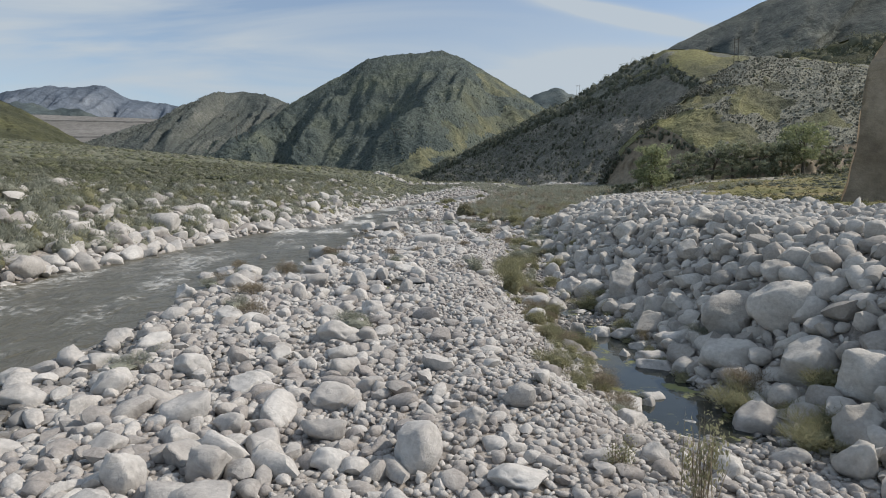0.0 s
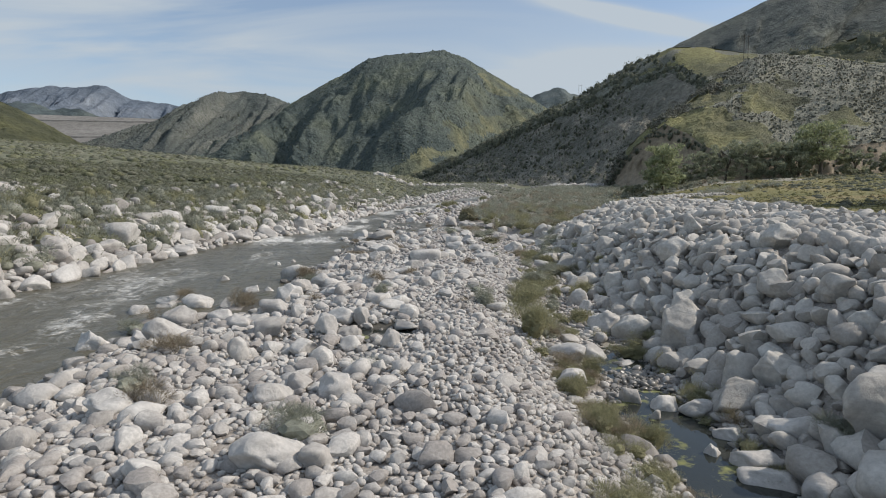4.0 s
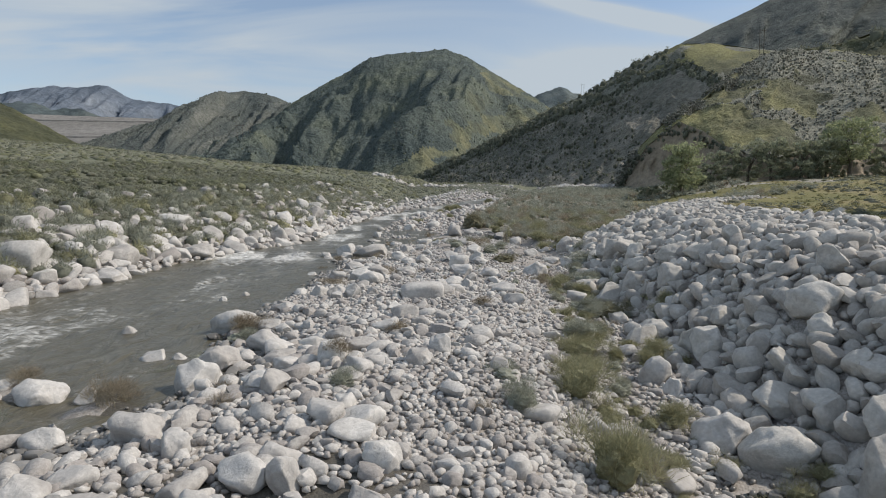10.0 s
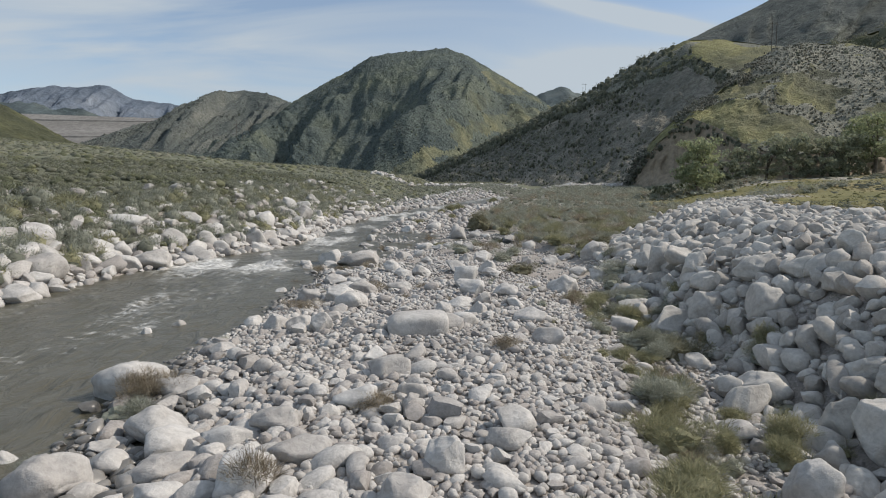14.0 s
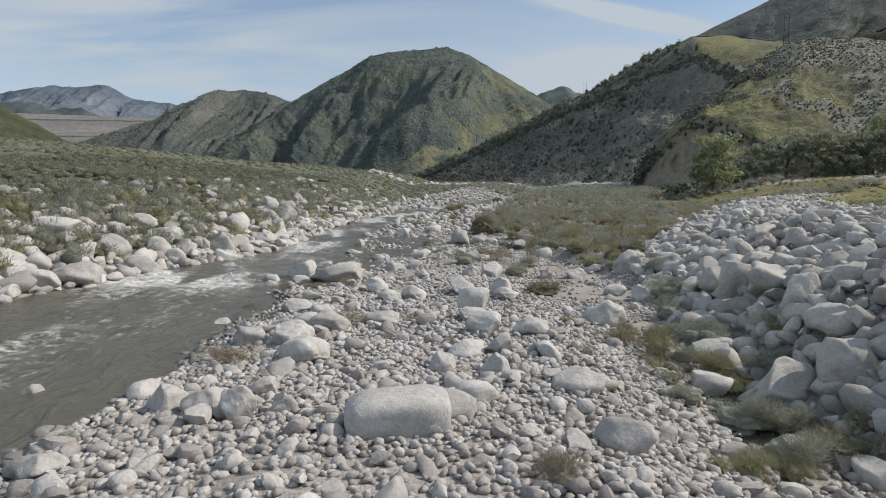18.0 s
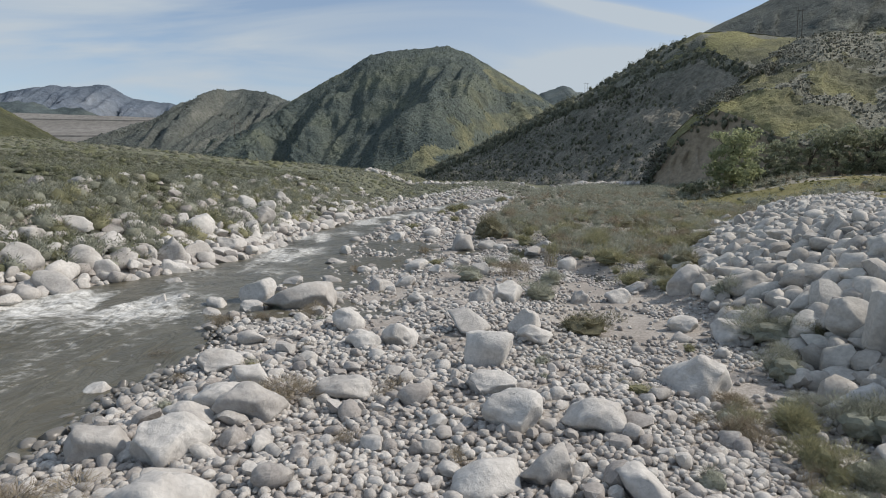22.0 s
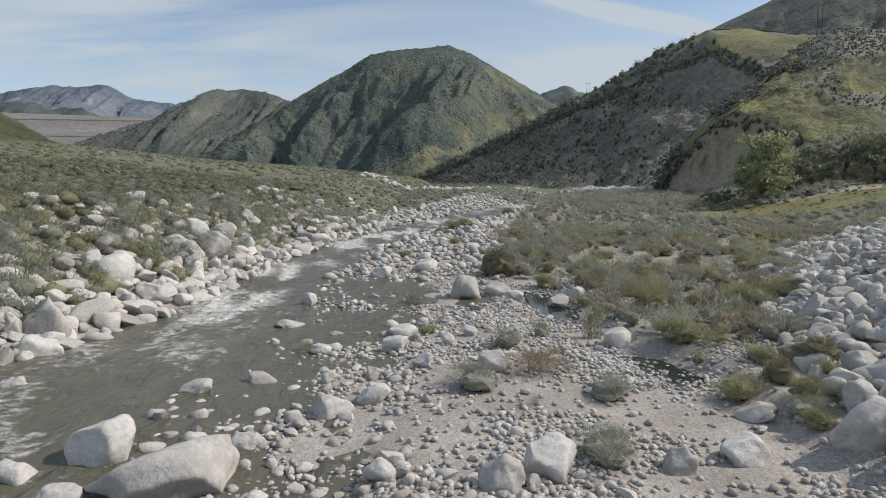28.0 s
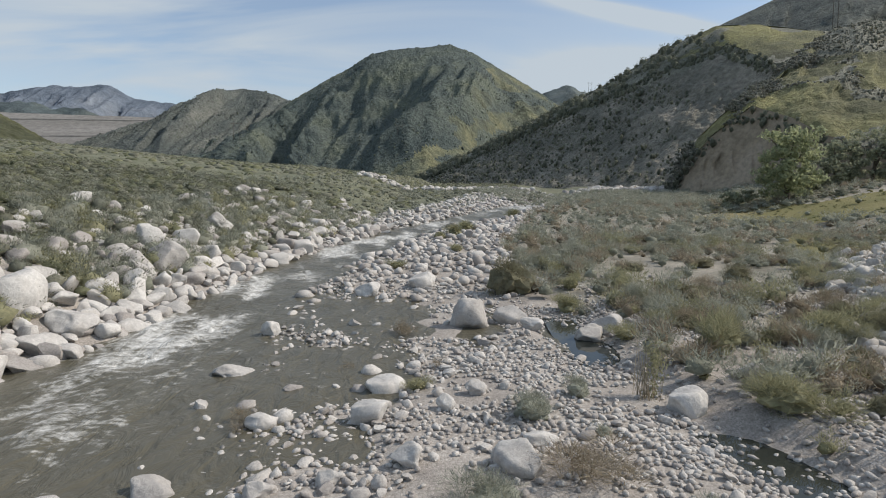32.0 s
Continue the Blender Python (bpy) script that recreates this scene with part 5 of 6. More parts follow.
def twigs(rng, n, length, width, lumps=5, shell=0.35):
    """Fine twigs all through an uneven dome of unit width and height, pointing outwards and up."""
    c = rng.normal(size=(lumps, 3)) * np.array([0.17, 0.17, 0.10]) + np.array([0, 0, 0.34])
    u = rng.normal(size=(n, 3))
    u /= np.linalg.norm(u, axis=1)[:, None]
    u[:, 2] = np.abs(u[:, 2]) * 0.9 + 0.1 * u[:, 2]
    o = c[rng.integers(lumps, size=n)] + u * np.array([0.24, 0.24, 0.36]) * rng.uniform(shell, 1.0, n)[:, None]
    o[:, 2] = np.abs(o[:, 2])
    d = u + rng.normal(0, 0.4, (n, 3)) + np.array([0, 0, 0.55])
    d /= np.linalg.norm(d, axis=1)[:, None]
    s = np.cross(d, rng.normal(size=(n, 3)))
    s *= (width * rng.uniform(0.6, 1.4, n) / (np.linalg.norm(s, axis=1) + 1e-6))[:, None]
    tip = o + d * (length * rng.uniform(0.5, 1.2, n))[:, None]
    vs = np.stack([o - s, o + s, tip], 1).reshape(-1, 3)
    return vs, np.arange(3 * n).reshape(-1, 3)


def bodied(rng, level, reach, outer, base=0.0):
    """Twigs round a bumpy dense body."""
    v, f = ico(level)
    lobes = rng.normal(size=(6, 3)) * 3.5
    r = reach * (1 + 0.09 * sum(np.sin(v @ q + k) for k, q in enumerate(lobes)) + rng.uniform(-0.16, 0.16, len(v)))
    body = v * r[:, None] * np.array([1.15, 1.15, 1.1])
    if base < 0:
        # on a hillside the body runs down into the ground
        body[:, 2] *= np.where(body[:, 2] < 0, 4.0, 1.0)
    else:
        body[:, 2] = np.maximum(body[:, 2] + 0.26, 0)
    tv, tf = outer
    return np.concatenate([body, tv]), np.concatenate([f, tf + len(body)])


prng = np.random.default_rng(5)
m_leaf = {"sage": m_leaf_sage, "dry": m_leaf_dry, "green": m_leaf_green, "dark": m_leaf_dark, "willow": m_leaf_green}


def shrub_meshes(kind, rng, large):
    """Meshes of the stems and of the foliage of one shrub."""
    k = 1.0 if large else 0.4
    if kind == "dry":
        st, fo = blades(rng, 90, 0.85, 0.8, 0.005), twigs(rng, int(1500 * k), 0.22, 0.0034, 6)
    elif kind == "sage":
        st, fo = blades(rng, 40, 0.7, 0.9, 0.0035, 0.2, 0.15), bodied(rng, 3, 0.25, twigs(rng, int(3200 * k), 0.12, 0.0036, 10, 0.3))
    elif kind == "willow":
        st, fo = blades(rng, 40, 1.05, 0.5, 0.010, 0.1), leaves(rng, 520, 0.03, 0.2)
    elif kind == "dark":
        st, fo = blades(rng, 60, 0.75, 0.9, 0.0035, 0.25, 0.2), bodied(rng, 3, 0.28, twigs(rng, int(3200 * k), 0.12, 0.004, 12, 0.3))
    else:
        st, fo = blades(rng, 60, 0.8, 0.8, 0.0035, 0.3, 0.16), bodied(rng, 3, 0.2, twigs(rng, int(3000 * k), 0.15, 0.0036, 10, 0.2))
    return make_mesh("branchwork", *st, m_leaf_green if kind == "green" else m_leaf_sage if kind == "sage" else m_leaf_dry, False), make_mesh("foliage", *fo, m_leaf[kind], False)


WORDS = {"sage": ("grey_green_shrub", "grey-green twiggy scrub bush among the stones", "shrub"),
         "dry": ("dry_tuft", "dry brown grass tuft between the stones", "grass tuft"),
         "green": ("green_shrub", "yellow-green leafy shrub beside the side channel", "shrub"),
         "dark": ("dark_shrub", "dense dark olive bush by the bank", "shrub"),
         "willow": ("willow_sapling", "thin upright willow sapling with sparse leaves", "sapling")}
PROTOS = {}


def shrub(kind, x, y, w, h, variant=None):
    key = (kind, w > 0.8, int(prng.integers(4)) if variant is None else variant)
    z = float(ground_height(x, y)) - 0.03
    m = pose(x, y, z, 0, 0, prng.uniform(0, 360)) @ Matrix.Diagonal((w, w, h, 1))
    if key not in PROTOS:
        name, label, cat = WORDS[kind]
        base = new(name)
        st, fo = shrub_meshes(kind, prng, w > 0.8)
        tagged(part("branchwork", st, base, "thin dry stems" if kind != "green" else ""), kind="stuff")
        tagged(part("foliage", fo, base), kind="stuff")
        tagged(base, label, cat, {"dry": "dry tufts", "willow": "willow saplings"}.get(kind, "shrubs of the river bed"))
        base.matrix_basis = m
        PROTOS[key] = base
        return base
    src = PROTOS[key]
    keep, src.scale = src.scale.copy(), (1, 1, 1)
    ob = copy_thing(src, m)
    src.scale = keep
    return ob


# x, y, width, height
DRY_A = [(7.2, 13.7, 1.05, 0.79), (-5.5, 16.8, 0.88, 0.72), (-6.6, 20.3, 1.20, 0.76), (-4.4, 26.0, 0.58, 0.50), (-7.3, 27.8, 0.91, 0.69), (-10.0, 29.2, 0.79, 0.69), (-1.5, 31.6, 0.88, 0.44), (-6.3, 33.8, 1.07, 0.72), (1.2, 35.8, 0.91, 0.46), (-5.3, 41.9, 1.36, 0.52), (-0.1, 43.3, 0.38, 0.45), (7.1, 43.5, 0.90, 0.64), (4.2, 45.4, 0.41, 0.37), (-3.4, 45.7, 1.48, 0.62), (5.4, 46.4, 0.94, 0.47), (-1.3, 46.5, 0.55, 0.39), (3.0, 47.6, 0.67, 0.25), (-7.6, 50.6, 0.69, 0.39), (-7.1, 52.6, 0.65, 0.54), (-9.0, 52.9, 0.70, 0.54), (-5.9, 53.1, 0.62, 0.44), (-4.6, 54.1, 0.92, 0.58), (2.5, 61.8, 1.88, 0.82), (-4.9, 64.6, 0.67, 0.54)]
DRY_B = [(-0.4, 69.4, 0.61, 0.44), (-3.3, 69.7, 0.72, 0.57), (-1.8, 73.6, 0.97, 0.75)]
SAGE_A = [(-6.8, 12.2, 0.94, 0.47), (-2.3, 15.5, 1.18, 0.66), (7.8, 16.8, 0.97, 0.65), (-6.2, 17.4, 0.74, 0.66), (-1.6, 18.8, 0.67, 0.53), (-9.4, 23.7, 0.86, 0.65), (-9.3, 26.0, 1.00, 0.87), (1.5, 26.6, 0.93, 0.85), (-2.2, 27.0, 0.78, 0.56), (1.3, 27.9, 0.84, 0.46), (-7.6, 29.9, 1.00, 0.52), (-6.6, 30.3, 0.51, 0.51), (-6.3, 32.4, 0.90, 0.60), (4.4, 34.2, 1.60, 1.0), (8.0, 36.6, 0.96, 0.64), (5.5, 43.1, 0.50, 0.44), (8.4, 50.7, 2.04, 1.02), (3.1, 56.3, 1.49, 0.94), (8.2, 58.3, 1.15, 0.57), (4.1, 59.9, 1.29, 0.79), (0.75, 60.4, 1.6, 0.85), (2.0, 65.0, 1.25, 0.87), (3.4, 66.5, 0.83, 0.73)]
GREEN_A = [(3.9, 32.0, 1.6, 1.0), (3.5, 30.3, 1.8, 0.95), (6.3, 32.6, 1.1, 1.0), (7.6, 11.2, 1.5, 0.9), (8.3, 12.3, 1.4, 0.8), (6.9, 10.6, 1.2, 0.95), (7.3, 9.9, 0.77, 0.48), (7.4, 12.2, 1.06, 0.65), (2.8, 14.4, 0.97, 0.83), (3.4, 18.9, 0.59, 0.59), (6.4, 20.4, 0.79, 0.62), (2.9, 22.8, 0.61, 0.54), (6.0, 24.4, 1.17, 0.70), (2.9, 24.7, 1.41, 1.65), (5.5, 26.1, 0.67, 0.50), (5.2, 28.1, 1.11, 0.74), (3.1, 28.6, 1.69, 1.31), (5.9, 31.8, 0.92, 0.80), (6.0, 33.9, 0.81, 0.47), (3.2, 40.3, 0.40, 0.35), (3.5, 46.5, 0.65, 0.32), (6.9, 53.1, 0.85, 0.46), (7.5, 60.0, 1.43, 1.00), (7.9, 64.8, 2.3, 1.3), (-0.9, 67.2, 0.86, 0.54), (8.5, 69.7, 2.07, 2.07), (13.4, 71.6, 2.01, 1.51), (6.3, 72.3, 1.20, 0.90), (5.2, 77.0, 1.71, 1.10), (0.4, 107.7, 2.15, 1.72)]
WILLOW_A = [(2.6, 8.3, 0.49, 0.73), (3.9, 8.6, 0.75, 1.92), (5.2, 66.6, 1.04, 1.88)]
DARK_A = [(3.5, 51.4, 1.55, 0.85), (10.5, 61.7, 1.74, 1.26), (3.0, 80.5, 2.62, 2.48)]

for kind, rows in (("dry", DRY_A + DRY_B), ("sage", SAGE_A), ("green", GREEN_A), ("willow", WILLOW_A), ("dark", DARK_A)):
    for x, y, w, h in rows:
        shrub(kind, x, y, max(w, 0.35) * 1.1, h)

# scrub flats beside the upper river
for _ in range(80):
    y = prng.uniform(70, 96)
    a = float(np.interp(y, [71, 76, 84, 95, 104], [10, 6.5, 4.5, 4, 4]))
    x = a + (toe(y) + 1 - a) * prng.random() ** 1.2
    kind = prng.choice(["sage", "sage", "green", "dry", "dark"])
    w = prng.uniform(0.8, 2.0)
    shrub(str(kind), float(x), float(y), float(w), float(w * prng.uniform(0.5, 0.8)))
# green islands in the upper river
for x, y, w in ((1.6, 112.0, 2.6), (-1.0, 104.5, 1.8), (0.4, 96.0, 1.6), (-3.4, 88.0, 1.5), (8.0, 128.0, 2.6)):
    shrub("green", x, y, w, w * 0.6)
# fringe of grass and weeds along the pools of the side channel
for _ in range(130):
    y = prng.uniform(11, 46)
    side = -1 if prng.random() < 0.7 else 1
    x = side_centre(y) + side * prng.uniform(0.9, 2.1)
    w = prng.uniform(0.35, 0.95)
    shrub(str(prng.choice(["green", "green", "green", "dry", "sage"])), float(x), float(y), float(w), float(w * prng.uniform(0.6, 1.0)))
# weeds along the still pool's near shore
for _ in range(44):
    y = prng.uniform(12.5, 22.5)
    w = prng.uniform(0.4, 0.95)
    shrub(str(prng.choice(["green", "green", "dry"])), float(prng.uniform(3.0, 4.3)), float(y), float(w), float(w * prng.uniform(0.5, 0.8)))
for x, y, w in ((6.75, 13.0, 1.5), (6.2, 19.4, 0.6), (6.5, 17.6, 0.5), (5.9, 20.8, 0.6), (6.9, 21.3, 0.7), (6.4, 22.6, 0.6)):
    shrub("green", x, y, w, w * 0.75)
# brown tufts in the river's margin
for x, y, w in ((-9.9, 28.4, 0.9), (-7.3, 27.1, 0.95), (-6.4, 33.3, 0.95), (-4.95, 27.5, 0.6), (-9.6, 25.1, 0.6), (-2.55, 28.8, 0.9), (-7.6, 29.2, 0.4), (-8.7, 52.1, 0.6), (-7.0, 52.4, 0.75), (-7.4, 49.5, 0.65), (-5.8, 47.1, 0.45), (-4.6, 53.4, 0.7), (-5.0, 65.1, 0.75), (-6.0, 53.2, 0.55), (-1.4, 46.0, 0.4)):
    shrub("dry", x, y, w, w * 0.85)
# bushes along the foot of the piled bank
for _ in range(46):
    y = prng.uniform(38, 70)
    w = prng.uniform(0.6, 1.5)
    shrub(str(prng.choice(["sage", "sage", "dark", "green"])), float(toe(y) + prng.uniform(-1.9, 0.5)), float(y), float(w), float(w * prng.uniform(0.55, 0.8)))
# sparse tufts on the bar and between the bank's boulders
for _ in range(60):
    y = prng.uniform(6, 74)
    x = prng.uniform(right_edge(y) + 0.5, toe(y) + 0.5)
    w = prng.uniform(0.25, 0.55)
    shrub(str(prng.choice(["dry", "dry", "sage", "green"])), float(x), float(y), float(w), float(w * 0.8))


def bunch(rng, n, size, level):
    """A bush seen from afar: a bumpy body with twigs standing out of it."""
    return bodied(rng, level, 0.36, twigs(rng, n, 0.15, size, 8, 0.5), -0.3) if n < 50 else bodied(rng, level, 0.24, twigs(rng, n, 0.15, size, 9, 0.45))


def feathery(rng, n, body):
    """A loose rounded bush of fine twigs."""
    return bodied(rng, 1, body, twigs(rng, n, 0.17, 0.15 / n ** 0.5, 9, 0.25))


def scrub(name, places, n, leaf, mat, label, rng, variants=10, level=1, fine=0.0):
    """Bushes past counting, in one mesh. places: x, y, z, width, height."""
    protos = [feathery(rng, n, fine) if fine else bunch(rng, n, leaf, level) for _ in range(variants)]
    vs, fs, c = [], [], 0
    for x, y, z, w, h in places:
        p, f = protos[rng.integers(variants)]
        a = rng.uniform(0, 6.28)
        q = p * (w, w, h)
        q = np.stack([q[:, 0] * np.cos(a) - q[:, 1] * np.sin(a), q[:, 0] * np.sin(a) + q[:, 1] * np.cos(a), q[:, 2]], 1) + (x, y, z)
        vs.append(q)
        fs.append(f + c)
        c += len(q)
    return tagged(new(name, make_mesh(name, np.concatenate(vs), np.concatenate(fs), mat, True)), label, "scrub", kind="stuff")


def spots(rng, n, y0, y1, span, w0, w1, tall, keep=None):
    y = rng.uniform(y0, y1, n)
    ab = np.array([span(t) for t in y])
    x = ab[:, 0] + (ab[:, 1] - ab[:, 0]) * rng.random(n)
    if keep is not None:
        k = rng.random(n) < keep(x, y)
        x, y = x[k], y[k]
    w = rng.uniform(w0, w1, len(x))
    return np.stack([x, y, ground_height(x, y) - 0.05, w, w * tall * rng.uniform(0.8, 1.2, len(x))], 1)


def near_left(y):
    e = min(float(left_edge(y)), -9.0)
    return e - 46, e - 1.0


def far_left(y):
    e = min(float(left_edge(y)), -9.0)
    return e - 230, float(left_edge(y)) - 7


def left_density(x, y):
    out = np.minimum(left_edge(y), -9) - x
    return np.interp(out, [1, 3, 6, 10], [0.1, 0.5, 0.85, 1.0])


NL = spots(prng, 4500, 14, 125, near_left, 0.8, 2.2, 0.55, left_density)
NL = np.concatenate([NL, spots(prng, 900, 16, 112, lambda y: (float(min(left_edge(y), -9.0)) - 13, float(min(left_edge(y), -9.0)) - 2.0), 0.8, 1.9, 0.65)])
half = prng.random(len(NL))
scrub("slope_scrub", NL[half < 0.62], 96, 0.0135, m_scrub_sage, "grey-green scrub covering the slope", prng, 14, 1)
scrub("slope_green_scrub", NL[half >= 0.62], 96, 0.0135, m_scrub_green, "olive green scrub covering the slope", prng, 14, 1)
def belt(y):
    e = float(left_edge(y))
    return e - 9.5, e - 0.9


# bushes that grow between the boulders of the far bank
BB = spots(prng, 1550, 14, 116, belt, 0.9, 2.0, 0.85, lambda x, y: (0.35 + 0.65 * (vnoise(x * 0.3, y * 0.3, 44) > 0.0)) * np.interp(left_edge(y) - x, [1, 3.5], [0.3, 1.0]))
half = prng.random(len(BB))
scrub("bank_scrub", BB[half < 0.74], 150, 0, m_leaf_sage, "grey-green bushes between the far bank's boulders", prng, 8, 1, 0.25)
scrub("bank_green_scrub", BB[half >= 0.74], 150, 0, m_leaf_green, "olive bushes between the far bank's boulders", prng, 8, 1, 0.25)
FL = spots(prng, 7500, 90, 360, far_left, 1.1, 2.7, 0.5)
half = prng.random(len(FL))
scrub("far_scrub", FL[half < 0.6], 7, 0.05, m_scrub_sage, "distant grey-green scrub on the slope", prng)
scrub("far_green_scrub", FL[half >= 0.6], 7, 0.05, m_scrub_green, "distant olive scrub on the slope", prng)
def flats_span(y):
    return float(np.interp(y, [60, 66, 72, 76, 80, 100, 130, 160, 175], [8.5, 7, 6, 5.5, 4, 4, 11, 23, 30])), float(np.interp(y, [60, 66, 72, 80, 95, 110, 175], [10.5, 12, 15, 22, 40, 60, 62]))


def thickets(x, y):
    """Thick in the middle of the flats, thin at their edge, with open patches."""
    edge = np.array([flats_span(t)[0] for t in y])
    return np.interp(x - edge, [0, 4, 12], [0.35, 0.6, 1.0]) * np.where(vnoise(x * 0.16, y * 0.16, 98) > -0.1, 1.0, 0.25) * np.interp(y, [60, 70, 78, 88], [0.25, 0.35, 0.65, 1.0])


FF = spots(prng, 1300, 60, 104, flats_span, 0.7, 2.2, 0.75, thickets)
half = prng.random(len(FF))
scrub("flats_scrub", FF[half < 0.5], 260, 0, m_leaf_sage, "feathery grey-green scrub on the river flats", prng, 8, 1, 0.17)
scrub("flats_green_scrub", FF[(half >= 0.5) & (half < 0.7)], 260, 0, m_leaf_green, "feathery yellow-green scrub on the river flats", prng, 8, 1, 0.17)
scrub("flats_dry_scrub", FF[half >= 0.7], 260, 0, m_leaf_dry, "dry brown scrub on the river flats", prng, 8, 1, 0.17)
FG = spots(prng, 1000, 98, 150, flats_span, 1.2, 3.0, 0.6, lambda x, y: np.where(meadow(x, y), 0.04, 1.0))
half = prng.random(len(FG))
scrub("upper_flats_scrub", FG[half < 0.75], 80, 0, m_leaf_sage, "feathery grey-green scrub on the upper flats", prng, 10, 1, 0.17)
scrub("upper_flats_dry_scrub", FG[half >= 0.75], 70, 0, m_leaf_dry, "dry brown scrub on the upper flats", prng, 10, 1, 0.17)
FH = spots(prng, 1100, 148, 186, lambda y: (float(np.interp(y, [148, 160, 186], [18, 8, 4])), 64.0), 1.2, 3.2, 0.6)
scrub("cliff_foot_scrub", FH, 60, 0, m_leaf_sage, "grey-green scrub at the cliff's foot", prng, 10, 1, 0.17)
LB = spots(prng, 1500, 84, 190, lambda y: (float(left_edge(y)) - 34, float(left_edge(y)) - 3), 0.6, 1.8, 0.55)
scrub("bank_top_scrub", LB, 60, 0, m_leaf_sage, "feathery scrub along the top of the river's far bank", prng, 10, 1, 0.17)
RF = spots(prng, 1500, 40, 142, lambda y: (float(toe(y)) + 12 if y < 90 else 40.0, 110.0), 0.7, 2.0, 0.5, lambda x, y: np.where(vnoise(x * 0.06, y * 0.06, 95) > 0.0, 1.0, 0.12) * np.where(meadow(x, y), 0.05, 1.0))
scrub("meadow_scrub", RF, 26, 0.05, m_scrub_sage, "low scrub at the edge of the meadow", prng)
TG = spots(prng, 2600, 20, 136, lambda y: (float(toe(y)) + 10.5 if y < 90 else 38.0, float(toe(y)) + 40 if y < 80 else 90.0), 0.4, 0.9, 0.5)
scrub("meadow_grass", TG, 12, 0.06, m_grass, "yellow-green meadow grass", prng)


def on_hill(points, rng, n, w0, w1, tall):
    p = points[rng.integers(len(points), size=n)]
    w = rng.uniform(w0, w1, n)
    return np.stack([p[:, 0] + rng.normal(0, 0.8, n), p[:, 1] + rng.normal(0, 0.8, n), p[:, 2] - 0.04 * w, w, w * tall], 1)


SPUR_PTS = loft([SPUR_RIDGE, SPUR_LIP], 260, 110, spur_lift)[0]
keep = sagey(SPUR_PTS) == 1
scrub("spur_scrub", on_hill(SPUR_PTS[keep], prng, 11000, 0.35, 0.95, 0.42), 3, 0.03, m_sage_far, "grey sage bushes over the spur", prng)
scrub("spur_dark_scrub", on_hill(SPUR_PTS[keep], prng, 60, 1.0, 2.4, 0.7), 20, 0.04, m_scrub_dark, "dark bushes over the spur", prng)
CL_PTS = loft([CLIFF_LIP, CLIFF_TOE], 260, 90, cliff_lift)[0]
LIP_PTS = CL_PTS.reshape(260, 90, 3)[:, :7].reshape(-1, 3)
scrub("cliff_edge_scrub", on_hill(LIP_PTS, prng, 1100, 0.8, 2.6, 0.8), 8, 0.05, m_scrub_dark, "dark bushes along the cliff's edge", prng)
CUT = loft([SPUR_LIP, SPUR_TOE], 160, 30, face_lift)[0].reshape(160, 30, 3)
CUT_PTS = np.concatenate([CUT[84:, 2:].reshape(-1, 3), np.repeat(CUT[:84, :5].reshape(-1, 3), 2, 0), CUT[:84, 26:].reshape(-1, 3)])
scrub("face_edge_scrub", on_hill(CUT_PTS, prng, 900, 0.5, 1.5, 0.6), 12, 0.04, m_scrub_dark, "dark bushes round the bare earth face", prng)
CL_WOB = fbm(CL_PTS[:, 0] * 0.05 + CL_PTS[:, 2] * 0.03, CL_PTS[:, 2] * 0.035, 3, 99)
# the bare slips lie in the upper middle of the cliff
CL_PTS = CL_PTS[CL_WOB > np.interp(CL_PTS[:, 0], [20, 55, 75, 110, 125], [-0.6, -0.3, 0.35, 0.4, 0.0]) - np.interp(CL_PTS[:, 2], [8, 26], [0.5, 0.0])]
scrub("cliff_scrub", on_hill(CL_PTS, prng, 5200, 0.6, 1.9, 0.7), 3, 0.03, m_scrub_dark, "dark bushes clinging to the cliff", prng)
TOP_PTS = loft([CLIFF_RIDGE, CLIFF_LIP], 160, 24, top_lift)[0]
left_part = TOP_PTS[TOP_PTS[:, 0] < 118]
scrub("ridge_scrub", on_hill(left_part, prng, 700, 1.5, 4.5, 0.8), 40, 0.03, m_scrub_dark, "dark bushes along the ridge", prng)
MAIN_PTS = loft([MAIN_RIDGE, MAIN_TOE], 260, 120, main_lift)[0]
MAIN_PTS = MAIN_PTS[(grassy(MAIN_PTS) == 0) | (vnoise(MAIN_PTS[:, 0] / 9, MAIN_PTS[:, 2] / 6, 47) > 0.55)]
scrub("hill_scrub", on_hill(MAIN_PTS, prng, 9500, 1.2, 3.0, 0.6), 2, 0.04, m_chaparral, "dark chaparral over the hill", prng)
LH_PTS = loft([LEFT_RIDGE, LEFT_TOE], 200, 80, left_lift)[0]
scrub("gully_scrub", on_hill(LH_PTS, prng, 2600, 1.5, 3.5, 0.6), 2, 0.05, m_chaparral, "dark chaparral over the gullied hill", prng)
BN_PTS = loft([BENCH, drop(BENCH, -110, -48)], 80, 30, lambda U, V, P: (8 * ridged(U * 8, V * 2, 3, 69) * np.sin(np.pi * V), 2.0 * fbm(U * 30, V * 10, 3, 70)))[0]
scrub("bench_scrub", on_hill(BN_PTS, prng, 420, 4, 11, 0.7), 40, 0.05, m_scrub_dark, "dark trees and scrub on the bench", prng)


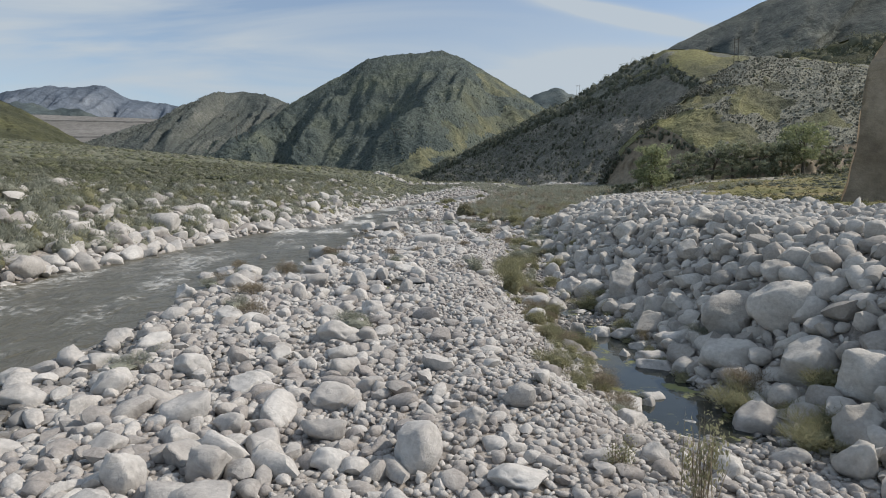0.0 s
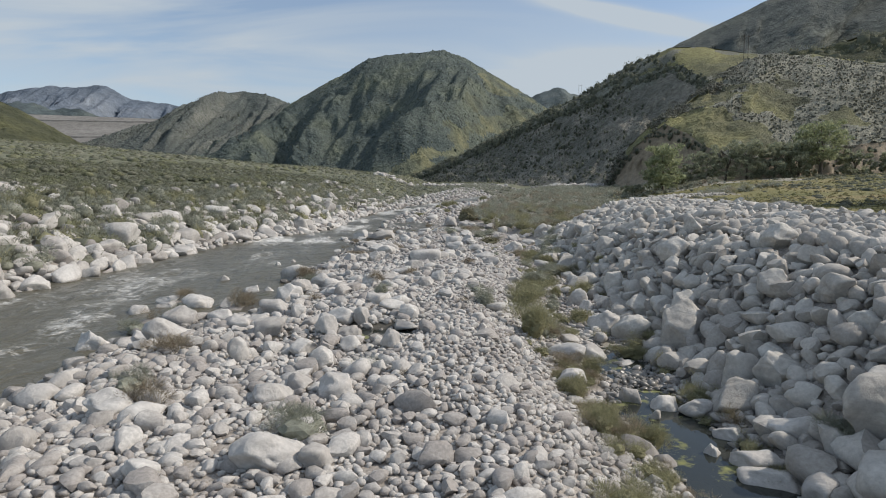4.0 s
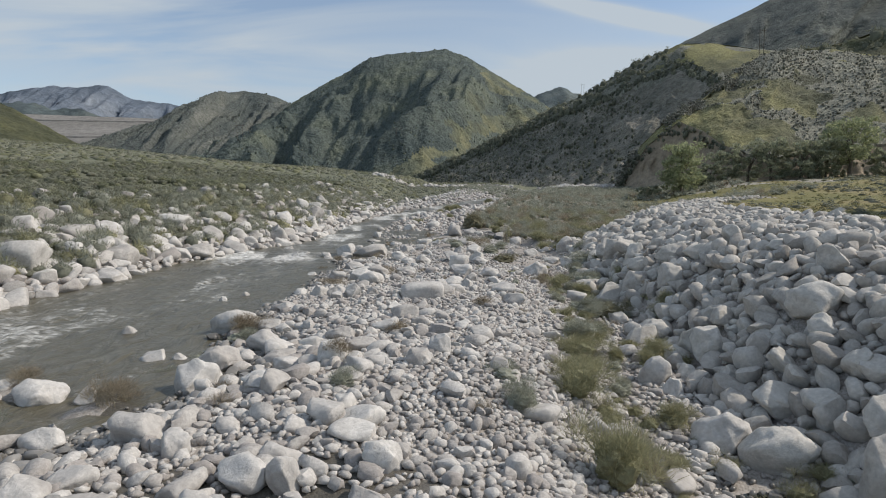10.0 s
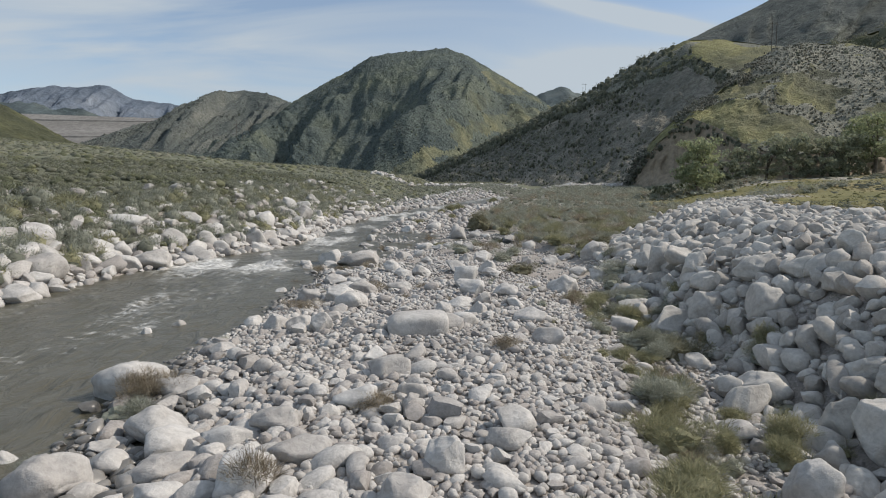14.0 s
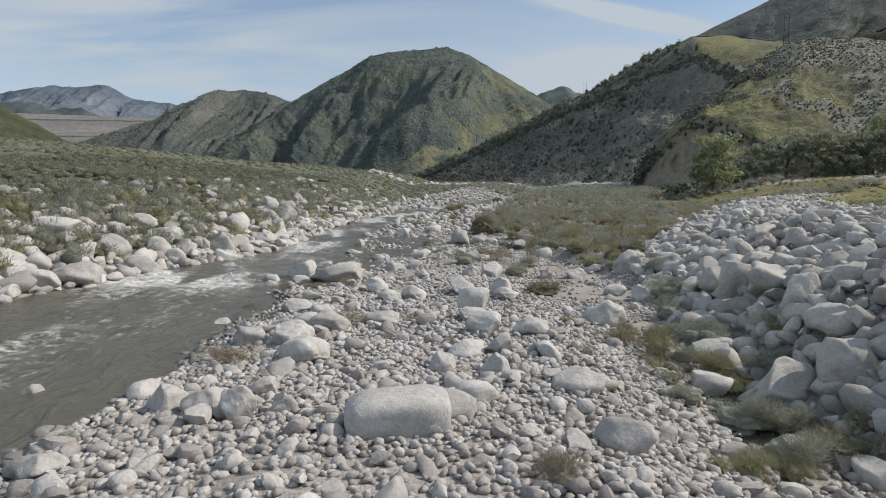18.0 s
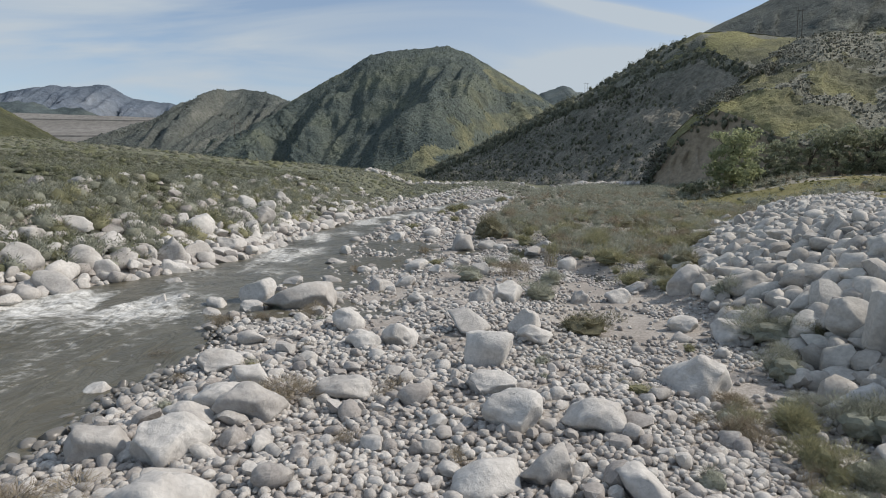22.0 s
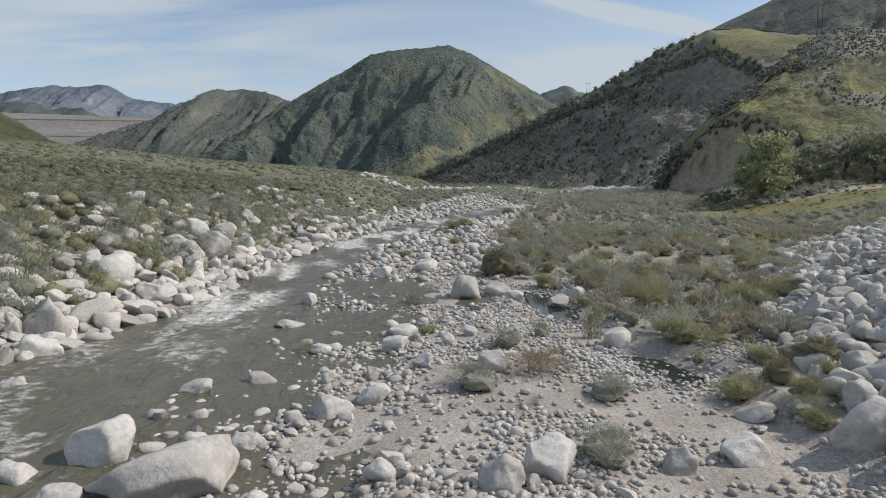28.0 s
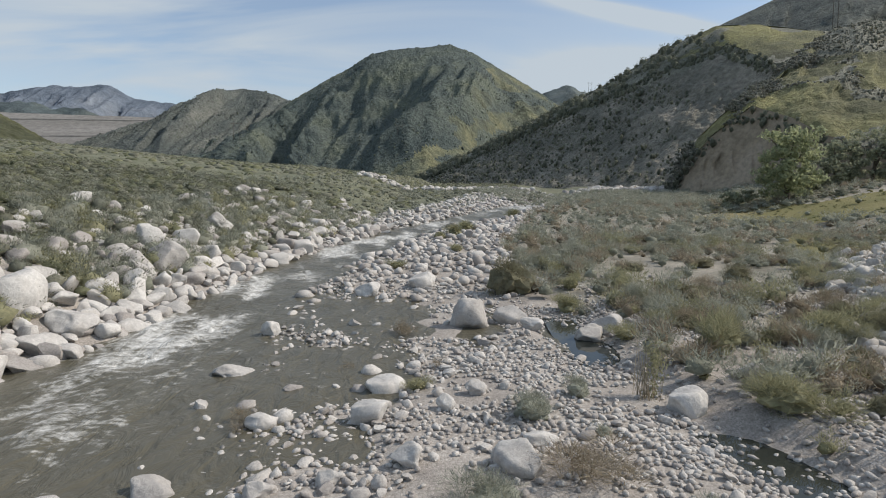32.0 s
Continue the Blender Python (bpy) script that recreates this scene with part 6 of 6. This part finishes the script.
# ---- trees ----
def tube(path, radii, sides=7):
    vs, fs = [], []
    for k, (p, r) in enumerate(zip(path, radii)):
        for s in range(sides):
            a = 2 * np.pi * s / sides
            vs.append((p[0] + r * np.cos(a), p[1] + r * np.sin(a), p[2]))
    for k in range(len(path) - 1):
        for s in range(sides):
            a, b = k * sides + s, k * sides + (s + 1) % sides
            fs += [(a, b, b + sides), (a, b + sides, a + sides)]
    return np.array(vs), np.array(fs)


def tree(x, y, z, h, wide, name, label, mat, rng, n_clump=70, leaf=0.34, low=0.34):
    base = tagged(new(name), label, "tree", "trees at the hill's foot")
    base.matrix_basis = pose(x, y, float(ground_height(x, y)) - 0.15)
    lean = rng.uniform(-0.06, 0.06, 2) * h
    trunk = [np.array([lean[0] * t, lean[1] * t, t * h * 0.55]) for t in np.linspace(0, 1, 6)]
    part("trunk", make_mesh("trunk", *tube(trunk, np.linspace(0.035, 0.018, 6) * h), m_wood), base, "grey-brown bark")
    cl = []
    for k in range(7):
        a = rng.uniform(0, 6.28)
        s = trunk[2 + k % 4]
        e = np.array([np.cos(a) * wide * rng.uniform(0.25, 0.42), np.sin(a) * wide * rng.uniform(0.25, 0.42), h * rng.uniform(0.55, 0.9)])
        m = (s + e) / 2 + np.array([0, 0, 0.04 * h])
        part("limb", make_mesh("limb", *tube([s, m, e], np.array([0.014, 0.009, 0.004]) * h, 5), m_wood), base)
        cl.append(e)
    vs, fs, c = [], [], 0
    for k in range(n_clump):
        if k < 7:
            o = cl[k]
        else:
            a, t = rng.uniform(0, 6.28), rng.uniform(0, 1)
            r = wide * 0.46 * np.sqrt(rng.random()) * (1 - 0.5 * abs(t - 0.4))
            o = np.array([np.cos(a) * r, np.sin(a) * r, h * (low + (0.94 - low) * t)])
        r = h * rng.uniform(0.06, 0.11)
        for _ in range(46):
            u = rng.normal(size=3)
            u /= np.linalg.norm(u)
            p = o + u * r * rng.uniform(0.4, 1.05) * np.array([1.25, 1.25, 0.8])
            a = np.cross(u + rng.normal(0, 0.4, 3), rng.normal(size=3))
            a /= np.linalg.norm(a)
            b = np.cross(u, a)
            s = leaf * rng.uniform(0.5, 1.2)
            vs += [p - a * s, p + b * s * 0.6, p + a * s, p - b * s * 0.6]
            fs += [(c, c + 1, c + 2), (c, c + 2, c + 3)]
            c += 4
    part("crown", make_mesh("crown", np.array(vs), np.array(fs), mat, False), base, "uneven crown of small leaves")
    return base


trng = np.random.default_rng(12)
m_leaf_tree = material("cottonwood_leaves", ((0.24, 0.275, 0.165), (0.335, 0.37, 0.215), (0.43, 0.46, 0.28)), scale=0.4, fine=5, rough=0.8, bump=0.1, island=0.5, thin=0.55)
tree(47.8, 135.6, 7.6, 11.0, 9.5, "cottonwood", "bright green cottonwood at the hill's foot", m_leaf_tree, trng, 120, 0.3, 0.1)
tree(86.5, 142.5, 11.3, 13.0, 12.5, "cottonwood", "spreading yellow-green cottonwood with a bare trunk", m_leaf_tree, trng, 120, 0.3, 0.3)
for x, y, z, h, w in [(57, 143, 7.0, 4.0, 6), (61, 146, 7.2, 6.5, 8), (66, 145, 7.5, 8, 9), (70, 143, 8, 8.5, 8), (75, 141, 8.5, 7.5, 8), (79, 141, 9.5, 7.5, 7), (83, 145, 10, 7, 8), (93, 140, 11.5, 5.5, 7), (53, 141, 7, 3.0, 5), (42, 138, 7.2, 2.5, 5), (100, 137, 12, 4.5, 7)]:
    tree(x, y, z, h * 1.15, w * 1.15, "thicket_tree", "dark green bushy tree at the hill's foot", m_leaf_thicket, trng, 64, 0.3, 0.06)


def utility_pole(x, y, z, h, span, label):
    base = tagged(new("utility_pole"), label, "utility pole", "power line")
    base.matrix_basis = pose(x, y, z, 0, 0, 15)
    for s in (-1, 1):
        part("post", make_mesh("post", *tube([(s * span / 2, 0, -1.5), (s * span / 2, 0, h)], [0.010 * h, 0.008 * h]), m_pole), base)
    bm = bmesh.new()
    bmesh.ops.create_cube(bm, size=1.0, matrix=Matrix.Translation((0, 0, h * 0.93)) @ Matrix.Diagonal((span * 2.0, 0.012 * h, 0.014 * h, 1)))
    bmesh.ops.bevel(bm, geom=bm.edges[:], offset=0.004 * h, segments=1, affect="EDGES")
    me = bpy.data.meshes.new("crossarm")
    bm.to_mesh(me)
    bm.free()
    me.materials.append(m_pole)
    part("crossarm", me, base)
    return base


utility_pole(110, 226, 55.5, 9.2, 1.8, "twin-post wooden utility pole on the grassy ridge")
utility_pole(-318, 930, 86, 34, 8, "twin-post utility pole on the dark hill's shoulder")
utility_pole(-50, 640, 60, 20, 5, "twin-post utility pole on the lower spur")
utility_pole(478, 2120, 364, 42, 10, "tall utility pole beside the distant peak")
